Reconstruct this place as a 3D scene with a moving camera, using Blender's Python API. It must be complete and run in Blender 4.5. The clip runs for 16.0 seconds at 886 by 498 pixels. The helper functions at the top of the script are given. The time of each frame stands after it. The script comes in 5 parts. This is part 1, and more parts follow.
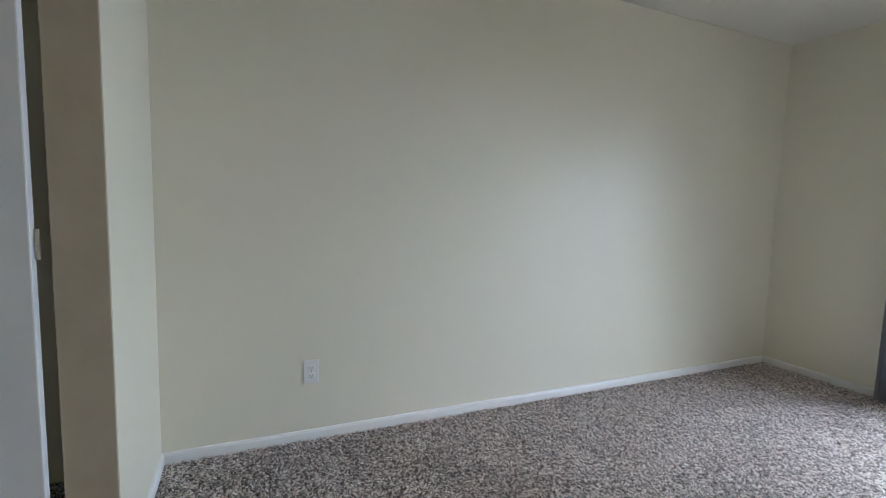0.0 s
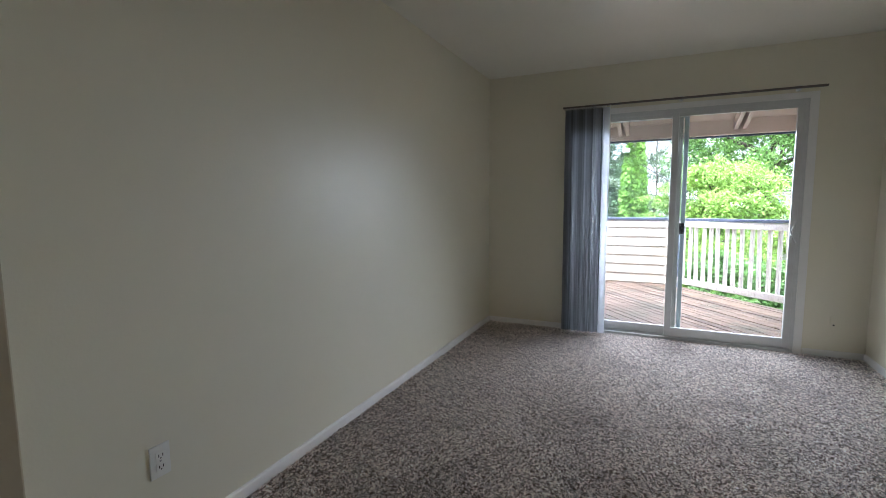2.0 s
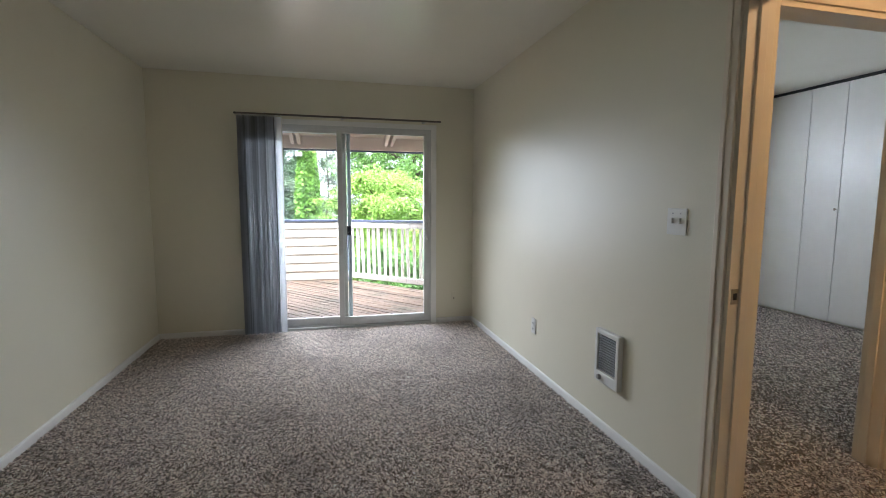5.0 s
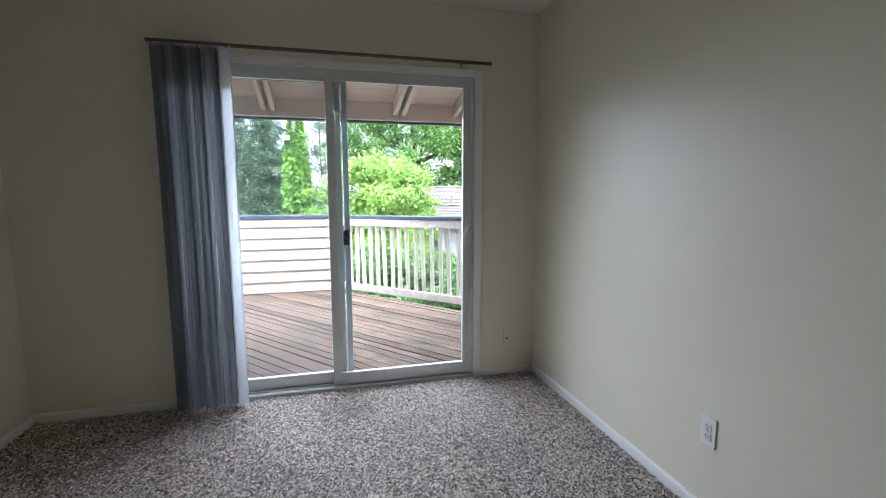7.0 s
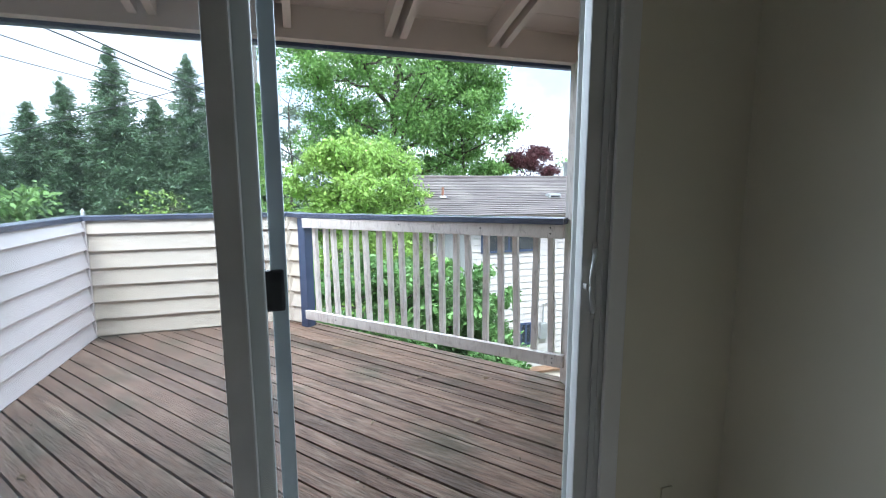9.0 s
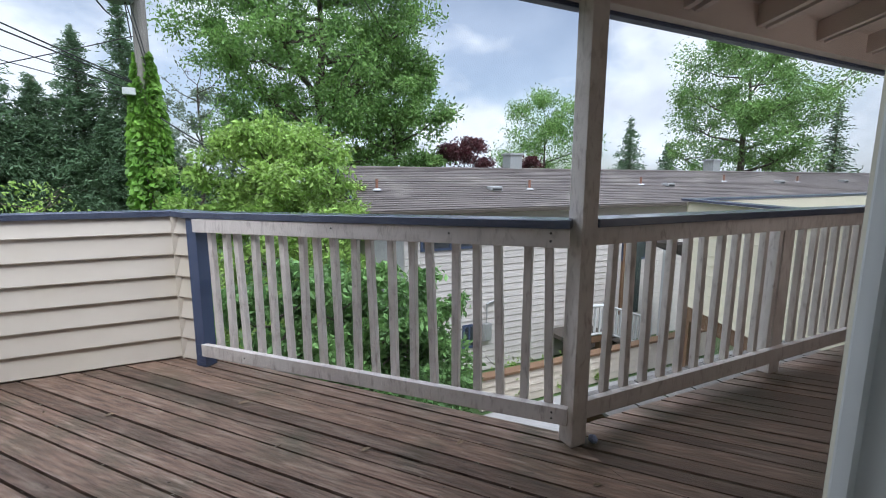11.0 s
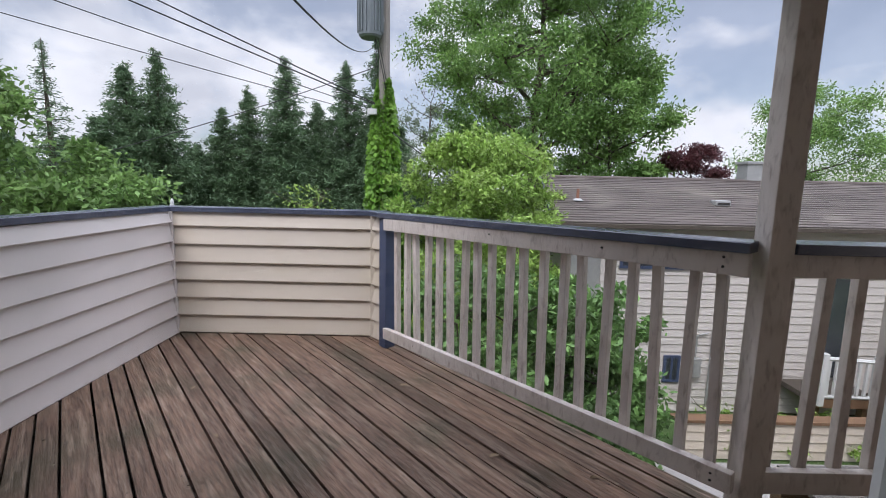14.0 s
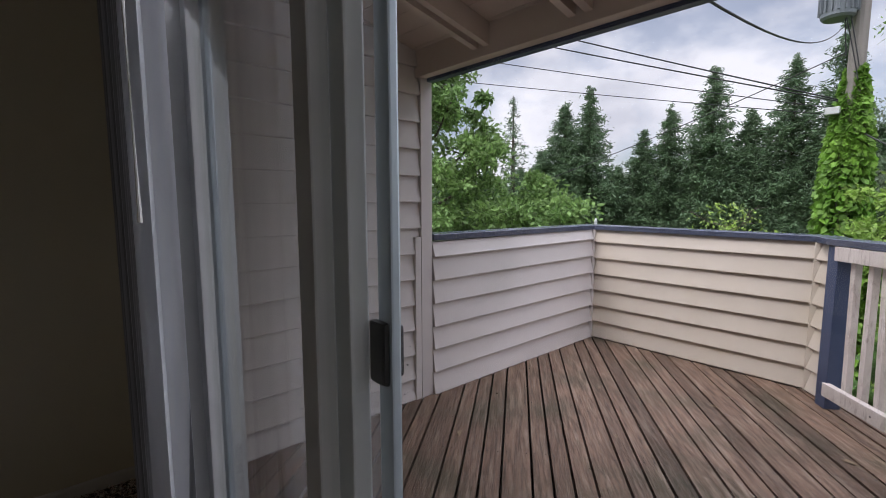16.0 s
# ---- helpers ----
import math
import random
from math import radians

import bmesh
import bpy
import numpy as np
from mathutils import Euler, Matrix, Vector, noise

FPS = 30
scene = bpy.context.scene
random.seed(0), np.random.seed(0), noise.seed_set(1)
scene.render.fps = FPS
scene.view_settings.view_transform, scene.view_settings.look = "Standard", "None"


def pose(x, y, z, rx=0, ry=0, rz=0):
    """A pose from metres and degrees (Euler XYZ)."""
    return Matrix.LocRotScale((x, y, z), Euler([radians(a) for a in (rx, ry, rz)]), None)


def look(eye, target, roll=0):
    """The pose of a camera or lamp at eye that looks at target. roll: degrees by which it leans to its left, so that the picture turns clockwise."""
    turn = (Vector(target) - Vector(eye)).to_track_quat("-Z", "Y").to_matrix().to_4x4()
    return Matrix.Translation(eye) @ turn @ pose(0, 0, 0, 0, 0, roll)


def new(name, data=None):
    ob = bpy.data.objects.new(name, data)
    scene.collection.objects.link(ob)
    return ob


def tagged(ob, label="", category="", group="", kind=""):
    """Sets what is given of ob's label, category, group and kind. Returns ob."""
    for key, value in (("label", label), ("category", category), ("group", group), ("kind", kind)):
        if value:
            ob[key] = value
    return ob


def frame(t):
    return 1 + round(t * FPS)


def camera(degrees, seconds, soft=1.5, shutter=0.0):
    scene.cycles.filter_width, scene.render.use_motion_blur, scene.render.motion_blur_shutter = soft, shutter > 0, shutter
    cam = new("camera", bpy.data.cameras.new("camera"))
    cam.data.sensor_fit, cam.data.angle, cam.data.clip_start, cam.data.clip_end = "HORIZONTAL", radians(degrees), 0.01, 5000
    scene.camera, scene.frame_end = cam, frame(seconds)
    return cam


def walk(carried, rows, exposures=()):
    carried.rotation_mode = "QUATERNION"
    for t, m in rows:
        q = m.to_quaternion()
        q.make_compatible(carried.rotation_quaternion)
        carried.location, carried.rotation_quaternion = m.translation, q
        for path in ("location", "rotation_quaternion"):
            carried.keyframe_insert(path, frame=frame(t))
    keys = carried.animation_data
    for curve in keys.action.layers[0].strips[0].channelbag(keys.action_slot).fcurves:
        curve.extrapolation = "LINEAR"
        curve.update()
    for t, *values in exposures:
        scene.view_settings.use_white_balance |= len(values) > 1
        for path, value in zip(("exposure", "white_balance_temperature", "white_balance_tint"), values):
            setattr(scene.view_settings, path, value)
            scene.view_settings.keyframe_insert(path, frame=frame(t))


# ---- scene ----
cam = camera(88.1, 16.0, soft=0.8)
PATH = [
    (0, (0.253, -0.084, 1.185), (-1.573, 0.708, 0.991), 1.6),
    (0.5, (0.01, -0.224, 1.195), (-1.59, 0.956, 0.978), 1.6),
    (1, (-0.183, -0.392, 1.218), (-1.534, 1.066, 0.997), 0.5),
    (1.5, (-0.339, -0.606, 1.224), (-1.442, 1.049, 1.017), -0.3),
    (2, (-0.461, -0.751, 1.241), (-1.297, 1.054, 1.035), -0.4),
    (2.5, (-0.559, -0.87, 1.262), (-1.101, 1.044, 1.055), -0.5),
    (3, (-0.639, -1.015, 1.33), (-0.843, 0.961, 1.098), -0.4),
    (3.5, (-0.61, -1.144, 1.304), (-0.499, 0.841, 1.084), 0.1),
    (4, (-0.585, -1.19, 1.302), (-0.205, 0.762, 1.095), 0.3),
    (4.2, (-0.549, -1.188, 1.299), (-0.098, 0.75, 1.096), 0.3),
    (6.3, (-0.395, 0.069, 1.29), (0.104, 1.99, 1.047), 0.1),
    (6.5, (-0.392, 0.27, 1.304), (0.113, 2.189, 1.053), -0.0),
    (7, (-0.381, 0.784, 1.287), (0.116, 2.705, 1.036), -0.1),
    (7.5, (-0.364, 1.28, 1.287), (0.11, 3.207, 1.037), -0.1),
    (8, (-0.321, 1.76, 1.275), (0.171, 3.682, 1.019), -0.2),
    (8.5, (-0.295, 2.248, 1.257), (0.243, 4.155, 0.984), -0.0),
    (8.9, (-0.209, 2.606, 1.235), (0.366, 4.5, 0.951), -0.2),
    (9, (-0.188, 2.691, 1.233), (0.403, 4.581, 0.95), -0.1),
    (9.2, (-0.156, 2.864, 1.229), (0.47, 4.741, 0.939), -0.2),
    (9.5, (-0.083, 3.075, 1.215), (0.582, 4.937, 0.914), 0.1),
    (10, (-0.014, 3.362, 1.205), (0.723, 5.195, 0.896), 0.1),
    (10.2, (-0.007, 3.444, 1.205), (0.774, 5.259, 0.895), 0.0),
    (12.3, (-0.034, 3.681, 1.199), (0.866, 5.439, 0.885), 0.3),
    (12.5, (0.018, 3.661, 1.193), (0.829, 5.463, 0.884), 0.4),
    (13, (0.13, 3.633, 1.184), (0.691, 5.53, 0.893), 0.9),
    (13.5, (0.197, 3.606, 1.19), (0.486, 5.564, 0.903), 1.2),
    (14, (0.274, 3.560, 1.204), (0.278, 5.540, 0.918), 1.3),
    (14.5, (0.346, 3.612, 1.209), (0.048, 5.570, 0.932), 1.0),
    (15, (0.404, 3.592, 1.207), (-0.229, 5.471, 0.943), 0.4),
    (15.5, (0.408, 3.537, 1.203), (-0.641, 5.223, 0.965), -0.2),
    (15.6, (0.415, 3.511, 1.226), (-0.728, 5.134, 0.983), -0.2),
    (16, (0.317, 3.418, 1.222), (-1.172, 4.734, 0.999), -0.1),
]
EXPOSURES = [(0.0, 3.35, 5150, 13), (0.5, 2.7, 5300, 14), (1.0, 2.2, 5400, 14), (1.6, 2.35, 5450, 14), (3.0, 2.5, 5650, 12), (4.2, 2.5, 5850, 12), (7.0, 2.15, 5450, 12), (8.5, 1.5, 5450, 11), (9.5, 0.75, 5350, 8), (10.2, 0.2, 5450, 10), (12.3, 0.0, 5950, 19), (13.5, -0.1, 6000, 20), (14.5, -0.13, 6000, 20), (15.0, -0.1, 5950, 20), (16.0, -0.1, 6150, 22)]
walk(cam, [(t, look(eye, target, roll)) for t, eye, target, roll in PATH], EXPOSURES)

# ---------- light ----------
SUN_ELEV, SUN_TURN = radians(52), radians(200)
world = bpy.data.worlds.new("sky")
scene.world = world
world.use_nodes = True
wn, wl = world.node_tree.nodes, world.node_tree.links
wn.clear()
sky = wn.new("ShaderNodeTexSky")
sky.sky_type, sky.sun_disc, sky.sun_elevation, sky.sun_rotation = "NISHITA", False, SUN_ELEV, SUN_TURN
wcoord, wmap = wn.new("ShaderNodeTexCoord"), wn.new("ShaderNodeMapping")
wmap.inputs["Scale"].default_value = (1.0, 1.0, 1.7)
wmap.inputs["Location"].default_value = (0.35, 0.1, 0.2)
cloud, cramp, cmix = wn.new("ShaderNodeTexNoise"), wn.new("ShaderNodeValToRGB"), wn.new("ShaderNodeMix")
cloud.inputs["Scale"].default_value, cloud.inputs["Detail"].default_value, cloud.inputs["Roughness"].default_value = 2.9, 9.0, 0.52
cramp.color_ramp.elements[0].position, cramp.color_ramp.elements[1].position = 0.42, 0.54
cramp.color_ramp.elements[0].color = (0.40, 0.40, 0.40, 1)      # thin haze over the blue
cmix.data_type = "RGBA"
grey, gramp = wn.new("ShaderNodeTexNoise"), wn.new("ShaderNodeValToRGB")
grey.inputs["Scale"].default_value, grey.inputs["Detail"].default_value = 4.2, 6.0
gramp.color_ramp.elements[0].color, gramp.color_ramp.elements[1].color = (7.0, 7.15, 7.5, 1), (10.0, 10.0, 10.0, 1)
gramp.color_ramp.elements[0].position, gramp.color_ramp.elements[1].position = 0.38, 0.62
rise, lift, split = wn.new("ShaderNodeMath"), wn.new("ShaderNodeMix"), wn.new("ShaderNodeSeparateXYZ")
rise.operation, rise.use_clamp = "MULTIPLY_ADD", False
rise.inputs[1].default_value, rise.inputs[2].default_value = 5.2, 0.84      # a cloudy sky is brighter overhead than at the horizon
lift.data_type, lift.blend_type = "RGBA", "MULTIPLY"
lift.inputs["Factor"].default_value = 1.0
background, wout = wn.new("ShaderNodeBackground"), wn.new("ShaderNodeOutputWorld")
background.inputs["Strength"].default_value = 0.13
wl.new(wcoord.outputs["Generated"], wmap.inputs["Vector"])
wl.new(wmap.outputs["Vector"], cloud.inputs["Vector"])
wl.new(wmap.outputs["Vector"], grey.inputs["Vector"])
wl.new(cloud.outputs["Fac"], cramp.inputs["Fac"])
wl.new(grey.outputs["Fac"], gramp.inputs["Fac"])
wl.new(cramp.outputs["Color"], cmix.inputs["Factor"])
wl.new(sky.outputs["Color"], cmix.inputs["A"])
wl.new(gramp.outputs["Color"], cmix.inputs["B"])
wl.new(wcoord.outputs["Generated"], split.inputs["Vector"])
above = wn.new("ShaderNodeMath")
above.operation, above.use_clamp = "SUBTRACT", True
above.inputs[1].default_value = 0.35
wl.new(split.outputs["Z"], above.inputs[0])
wl.new(above.outputs["Value"], rise.inputs[0])
wl.new(cmix.outputs["Result"], lift.inputs["A"])
wl.new(rise.outputs["Value"], lift.inputs["B"])
wl.new(lift.outputs["Result"], background.inputs["Color"])
wl.new(background.outputs["Background"], wout.inputs["Surface"])


def lamp(name, kind, where, target, power, color, **settings):
    data = bpy.data.lights.new(name, kind)
    data.energy, data.color = power, color
    for key, value in settings.items():
        if key == "size": data.size = value
        if key == "size_y": data.shape, data.size_y = "RECTANGLE", value
        if key == "spread": data.spread = value
        if key == "angle": data.angle = value
        if key == "radius": data.shadow_soft_size = value
    ob = new(name, data)
    ob.matrix_world = look(where, target)
    return ob


sun_way = Vector((math.sin(SUN_TURN) * math.cos(SUN_ELEV), math.cos(SUN_TURN) * math.cos(SUN_ELEV), math.sin(SUN_ELEV)))
lamp("sun", "SUN", sun_way * 40, (0, 0, 0), 1.6, (1.0, 0.94, 0.86), angle=radians(18))
# the sky's light through the glass door and through the far room's window
lamp("door_daylight", "AREA", (-0.3, 4.08, 1.3), (-0.3, 1.2, -0.9), 8.5, (0.93, 0.97, 1.0), size=1.7, size_y=1.4, spread=radians(118))
lamp("far_window_daylight", "AREA", (3.4, 4.02, 1.45), (3.8, 1.0, 0.4), 62, (0.9, 0.96, 1.0), size=1.3, size_y=1.1)
lamp("hall_bulb", "POINT", (1.75, -0.45, 2.38), (1.75, -0.4, 0), 3.8, (1.0, 0.60, 0.28), radius=0.06)

# ---------- materials ----------


def material(name, color, rough=0.6, second=None, scale=8.0, amount=0.5, stretch=(1, 1, 1), turn=0.0, bump=0.0, bump_scale=60.0,
             metal=0.0, vary=0.0, island=0.0, spec=0.5, stain=None, stain_scale=1.2, stain_from=0.5, translucent=0.0, rough_vary=0.0, sheen=0.0, wear=None, wear_scale=12.0, knots=None):
    """A surface with variation at two scales, relief, and a shift of tone from piece to piece."""
    m = bpy.data.materials.new(name)
    m.use_nodes = True
    n, l = m.node_tree.nodes, m.node_tree.links
    b, out = n["Principled BSDF"], n["Material Output"]
    geo, mp = n.new("ShaderNodeNewGeometry"), n.new("ShaderNodeMapping")
    mp.inputs["Rotation"].default_value[2] = turn
    mp2 = n.new("ShaderNodeMapping")
    mp2.inputs["Scale"].default_value = stretch
    l.new(geo.outputs["Position"], mp.inputs["Vector"])
    l.new(mp.outputs["Vector"], mp2.inputs["Vector"])
    vector = mp2.outputs["Vector"]
    info = n.new("ShaderNodeObjectInfo")
    if vary:
        shift = n.new("ShaderNodeVectorMath")
        shift.operation = "MULTIPLY_ADD"
        comb = n.new("ShaderNodeCombineXYZ")
        for k in range(3): l.new(info.outputs["Random"], comb.inputs[k])
        l.new(comb.outputs["Vector"], shift.inputs[0])
        shift.inputs[1].default_value = (37.0, 19.0, 11.0)
        l.new(vector, shift.inputs[2])
        vector = shift.outputs["Vector"]

    def rgb_mix(fac, a, b2, factor=None, blend="MIX"):
        x = n.new("ShaderNodeMix")
        x.data_type, x.blend_type = "RGBA", blend
        if factor is None: l.new(fac, x.inputs["Factor"])
        else: x.inputs["Factor"].default_value = factor
        for v, s in ((a, "A"), (b2, "B")):
            if isinstance(v, tuple): x.inputs[s].default_value = (*v, 1)
            else: l.new(v, x.inputs[s])
        return x.outputs["Result"]

    noise_a = n.new("ShaderNodeTexNoise")
    noise_a.inputs["Scale"].default_value, noise_a.inputs["Detail"].default_value, noise_a.inputs["Roughness"].default_value = scale, 8.0, 0.62
    l.new(vector, noise_a.inputs["Vector"])
    ramp = n.new("ShaderNodeValToRGB")
    ramp.color_ramp.elements[0].position, ramp.color_ramp.elements[1].position = 0.5 - 0.25 * amount - 0.02, 0.5 + 0.25 * amount + 0.02
    l.new(noise_a.outputs["Fac"], ramp.inputs["Fac"])
    col = rgb_mix(ramp.outputs["Color"], tuple(color), tuple(second or [c * 0.86 for c in color]))
    if stain:
        noise_b = n.new("ShaderNodeTexNoise")
        noise_b.inputs["Scale"].default_value, noise_b.inputs["Detail"].default_value = stain_scale, 4.0
        l.new(geo.outputs["Position"], noise_b.inputs["Vector"])
        r2 = n.new("ShaderNodeValToRGB")
        r2.color_ramp.elements[0].position, r2.color_ramp.elements[1].position = stain_from, stain_from + 0.22
        l.new(noise_b.outputs["Fac"], r2.inputs["Fac"])
        col = rgb_mix(r2.outputs["Color"], col, tuple(stain))
    if wear:
        noise_d, r3 = n.new("ShaderNodeTexNoise"), n.new("ShaderNodeValToRGB")
        noise_d.inputs["Scale"].default_value, noise_d.inputs["Detail"].default_value, noise_d.inputs["Roughness"].default_value = wear_scale, 6.0, 0.7
        r3.color_ramp.elements[0].position, r3.color_ramp.elements[1].position = 0.52, 0.66
        r3.color_ramp.elements[1].color = (0.75, 0.75, 0.75, 1)
        l.new(vector, noise_d.inputs["Vector"])
        l.new(noise_d.outputs["Fac"], r3.inputs["Fac"])
        col = rgb_mix(r3.outputs["Color"], col, tuple(wear))
    if knots:
        cell, r4 = n.new("ShaderNodeTexVoronoi"), n.new("ShaderNodeValToRGB")
        cell.inputs["Scale"].default_value = 5.5
        r4.color_ramp.elements[0].position, r4.color_ramp.elements[1].position = 0.025, 0.075
        r4.color_ramp.elements[0].color, r4.color_ramp.elements[1].color = (0.85, 0.85, 0.85, 1), (0, 0, 0, 1)
        l.new(geo.outputs["Position"], cell.inputs["Vector"])
        l.new(cell.outputs["Distance"], r4.inputs["Fac"])
        col = rgb_mix(r4.outputs["Color"], col, tuple(knots))
    if vary or island:
        hsv, ma = n.new("ShaderNodeHueSaturation"), n.new("ShaderNodeMapRange")
        k = vary or island
        ma.inputs["To Min"].default_value, ma.inputs["To Max"].default_value = 1 - k, 1 + k
        l.new(info.outputs["Random"] if vary else geo.outputs["Random Per Island"], ma.inputs["Value"])
        l.new(ma.outputs["Result"], hsv.inputs["Value"])
        l.new(col, hsv.inputs["Color"])
        col = hsv.outputs["Color"]
    l.new(col, b.inputs["Base Color"])
    b.inputs["Roughness"].default_value, b.inputs["Metallic"].default_value = rough, metal
    b.inputs["Specular IOR Level"].default_value = spec
    b.inputs["Sheen Weight"].default_value, b.inputs["Sheen Roughness"].default_value = sheen, 0.45
    if rough_vary:
        mr = n.new("ShaderNodeMapRange")
        mr.inputs["To Min"].default_value, mr.inputs["To Max"].default_value = rough - rough_vary, rough + rough_vary
        l.new(noise_a.outputs["Fac"], mr.inputs["Value"])
        l.new(mr.outputs["Result"], b.inputs["Roughness"])
    if bump:
        noise_c, bp = n.new("ShaderNodeTexNoise"), n.new("ShaderNodeBump")
        noise_c.inputs["Scale"].default_value, noise_c.inputs["Detail"].default_value = bump_scale, 4.0
        l.new(vector, noise_c.inputs["Vector"])
        bp.inputs["Strength"].default_value, bp.inputs["Distance"].default_value = bump, 0.01
        l.new(noise_c.outputs["Fac"], bp.inputs["Height"])
        l.new(bp.outputs["Normal"], b.inputs["Normal"])
    if translucent:
        tr, mx = n.new("ShaderNodeBsdfTranslucent"), n.new("ShaderNodeMixShader")
        l.new(col, tr.inputs["Color"])
        mx.inputs["Fac"].default_value = translucent
        l.new(b.outputs["BSDF"], mx.inputs[1])
        l.new(tr.outputs["BSDF"], mx.inputs[2])
        l.new(mx.outputs["Shader"], out.inputs["Surface"])
    return m


def pane_material(name, tint, gloss=True, cover=0.0, cover_color=(0.1, 0.1, 0.1)):
    m = bpy.data.materials.new(name)
    m.use_nodes = True
    n, l = m.node_tree.nodes, m.node_tree.links
    n.clear()
    out, clear = n.new("ShaderNodeOutputMaterial"), n.new("ShaderNodeBsdfTransparent")
    clear.inputs["Color"].default_value = (*tint, 1)
    top = clear.outputs["BSDF"]
    if cover:
        d, mx = n.new("ShaderNodeBsdfDiffuse"), n.new("ShaderNodeMixShader")
        d.inputs["Color"].default_value = (*cover_color, 1)
        mx.inputs["Fac"].default_value = cover
        l.new(top, mx.inputs[1])
        l.new(d.outputs["BSDF"], mx.inputs[2])
        top = mx.outputs["Shader"]
    if gloss:
        g, fr, mx = n.new("ShaderNodeBsdfGlossy"), n.new("ShaderNodeLayerWeight"), n.new("ShaderNodeMixShader")
        g.inputs["Roughness"].default_value = 0.0
        power, rise = n.new("ShaderNodeMath"), n.new("ShaderNodeMath")
        power.operation, rise.operation = "POWER", "MULTIPLY_ADD"
        l.new(fr.outputs["Facing"], power.inputs[0])
        power.inputs[1].default_value, rise.inputs[1].default_value, rise.inputs[2].default_value = 5.0, 0.8, 0.02
        fr.inputs["Blend"].default_value = 0.5
        l.new(power.outputs["Value"], rise.inputs[0])
        l.new(rise.outputs["Value"], mx.inputs["Fac"])
        l.new(top, mx.inputs[1])
        l.new(g.outputs["BSDF"], mx.inputs[2])
        top = mx.outputs["Shader"]
    l.new(top, out.inputs["Surface"])
    return m


BOARD_ANGLE = math.atan2(-0.76, 0.65)
M = {}
M["wall"] = material("cream_wall_paint", (0.74, 0.70, 0.565), 0.40, (0.72, 0.68, 0.545), 2.0, 0.8, bump=0.05, bump_scale=90, spec=0.45, rough_vary=0.04)
M["ceiling"] = material("ceiling_paint", (0.75, 0.725, 0.63), 0.30, (0.73, 0.705, 0.61), 2.0, 0.8, bump=0.06, bump_scale=70, spec=0.45)
M["trim"] = material("white_trim_paint", (0.80, 0.79, 0.76), 0.38, (0.76, 0.75, 0.72), 5.0, 0.7, bump=0.04, bump_scale=40)
M["hall_trim"] = material("cream_door_trim_paint", (0.74, 0.66, 0.54), 0.35, (0.70, 0.62, 0.50), 5.0, 0.7, bump=0.04, bump_scale=40)
M["pile"] = material("frieze_carpet_yarn", (0.92, 0.835, 0.77), 0.9, (0.55, 0.485, 0.43), 45.0, 0.7, island=0.70, spec=0.15, translucent=0.30, sheen=0.9, stain=(0.52, 0.46, 0.42), stain_scale=2.0)
M["tan_trim"] = material("tan_jamb_paint", (0.52, 0.45, 0.32), 0.45, (0.45, 0.38, 0.26), 6.0, 0.8, bump=0.05, bump_scale=30)
M["carpet"] = material("frieze_carpet", (0.30, 0.25, 0.21), 0.95, (0.10, 0.08, 0.065), 60.0, 0.55, bump=1.0, bump_scale=85, spec=0.1, stain=(0.15, 0.12, 0.10), stain_scale=2.2)
M["vinyl"] = material("white_vinyl_frame", (0.60, 0.605, 0.59), 0.35, (0.55, 0.555, 0.54), 9.0, 0.6, bump=0.02)
M["aluminium"] = material("painted_aluminium", (0.46, 0.52, 0.56), 0.4, (0.40, 0.46, 0.50), 12.0, 0.6, metal=0.3)
M["black"] = material("black_plastic", (0.012, 0.012, 0.014), 0.4, (0.02, 0.02, 0.022), 20, 0.5)
M["white_plastic"] = material("white_plastic", (0.78, 0.77, 0.72), 0.35, (0.74, 0.73, 0.68), 20, 0.5)
M["dark"] = material("dark_slot", (0.02, 0.02, 0.02), 0.7)
M["blind"] = material("grey_pvc_vane", (0.70, 0.71, 0.725), 0.5, (0.62, 0.63, 0.65), 14, 0.6, stretch=(1, 1, 0.1), translucent=0.12, vary=0.45)
M["brass"] = material("worn_strike_metal", (0.55, 0.50, 0.42), 0.35, (0.4, 0.36, 0.3), 40, 0.5, metal=0.9)
M["heater"] = material("heater_enamel", (0.74, 0.73, 0.69), 0.4, (0.70, 0.69, 0.65), 12, 0.5)
M["grille"] = material("grey_grille_metal", (0.30, 0.31, 0.32), 0.5, (0.24, 0.25, 0.26), 30, 0.5, metal=0.2)
M["knob"] = material("grey_knob", (0.35, 0.34, 0.32), 0.4)
M["deck"] = material("weathered_redwood_board", (0.226, 0.140, 0.095), 0.74, (0.062, 0.041, 0.028), 30.0, 0.7, stretch=(0.20, 1.9, 1.0), turn=-BOARD_ANGLE,
                     bump=0.8, bump_scale=44, vary=0.32, stain=(0.068, 0.056, 0.033), stain_scale=2.4, stain_from=0.50, rough_vary=0.16, spec=0.32, wear=(0.285, 0.212, 0.158), wear_scale=18.0, knots=(0.05, 0.03, 0.022))
# near-black: the shade below deck boards is put into this colour
M["deck_under"] = material("shade_black_joist", (0.03, 0.025, 0.02), 0.9, (0.015, 0.012, 0.01), 9.0, 0.8)
M["crumb"] = material("dry_seed_crumbs", (0.42, 0.36, 0.27), 0.9, (0.25, 0.2, 0.14), 60, 0.8, island=0.5)
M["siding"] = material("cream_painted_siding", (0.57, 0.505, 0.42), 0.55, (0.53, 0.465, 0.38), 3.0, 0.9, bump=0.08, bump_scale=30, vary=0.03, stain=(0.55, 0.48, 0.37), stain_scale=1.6)
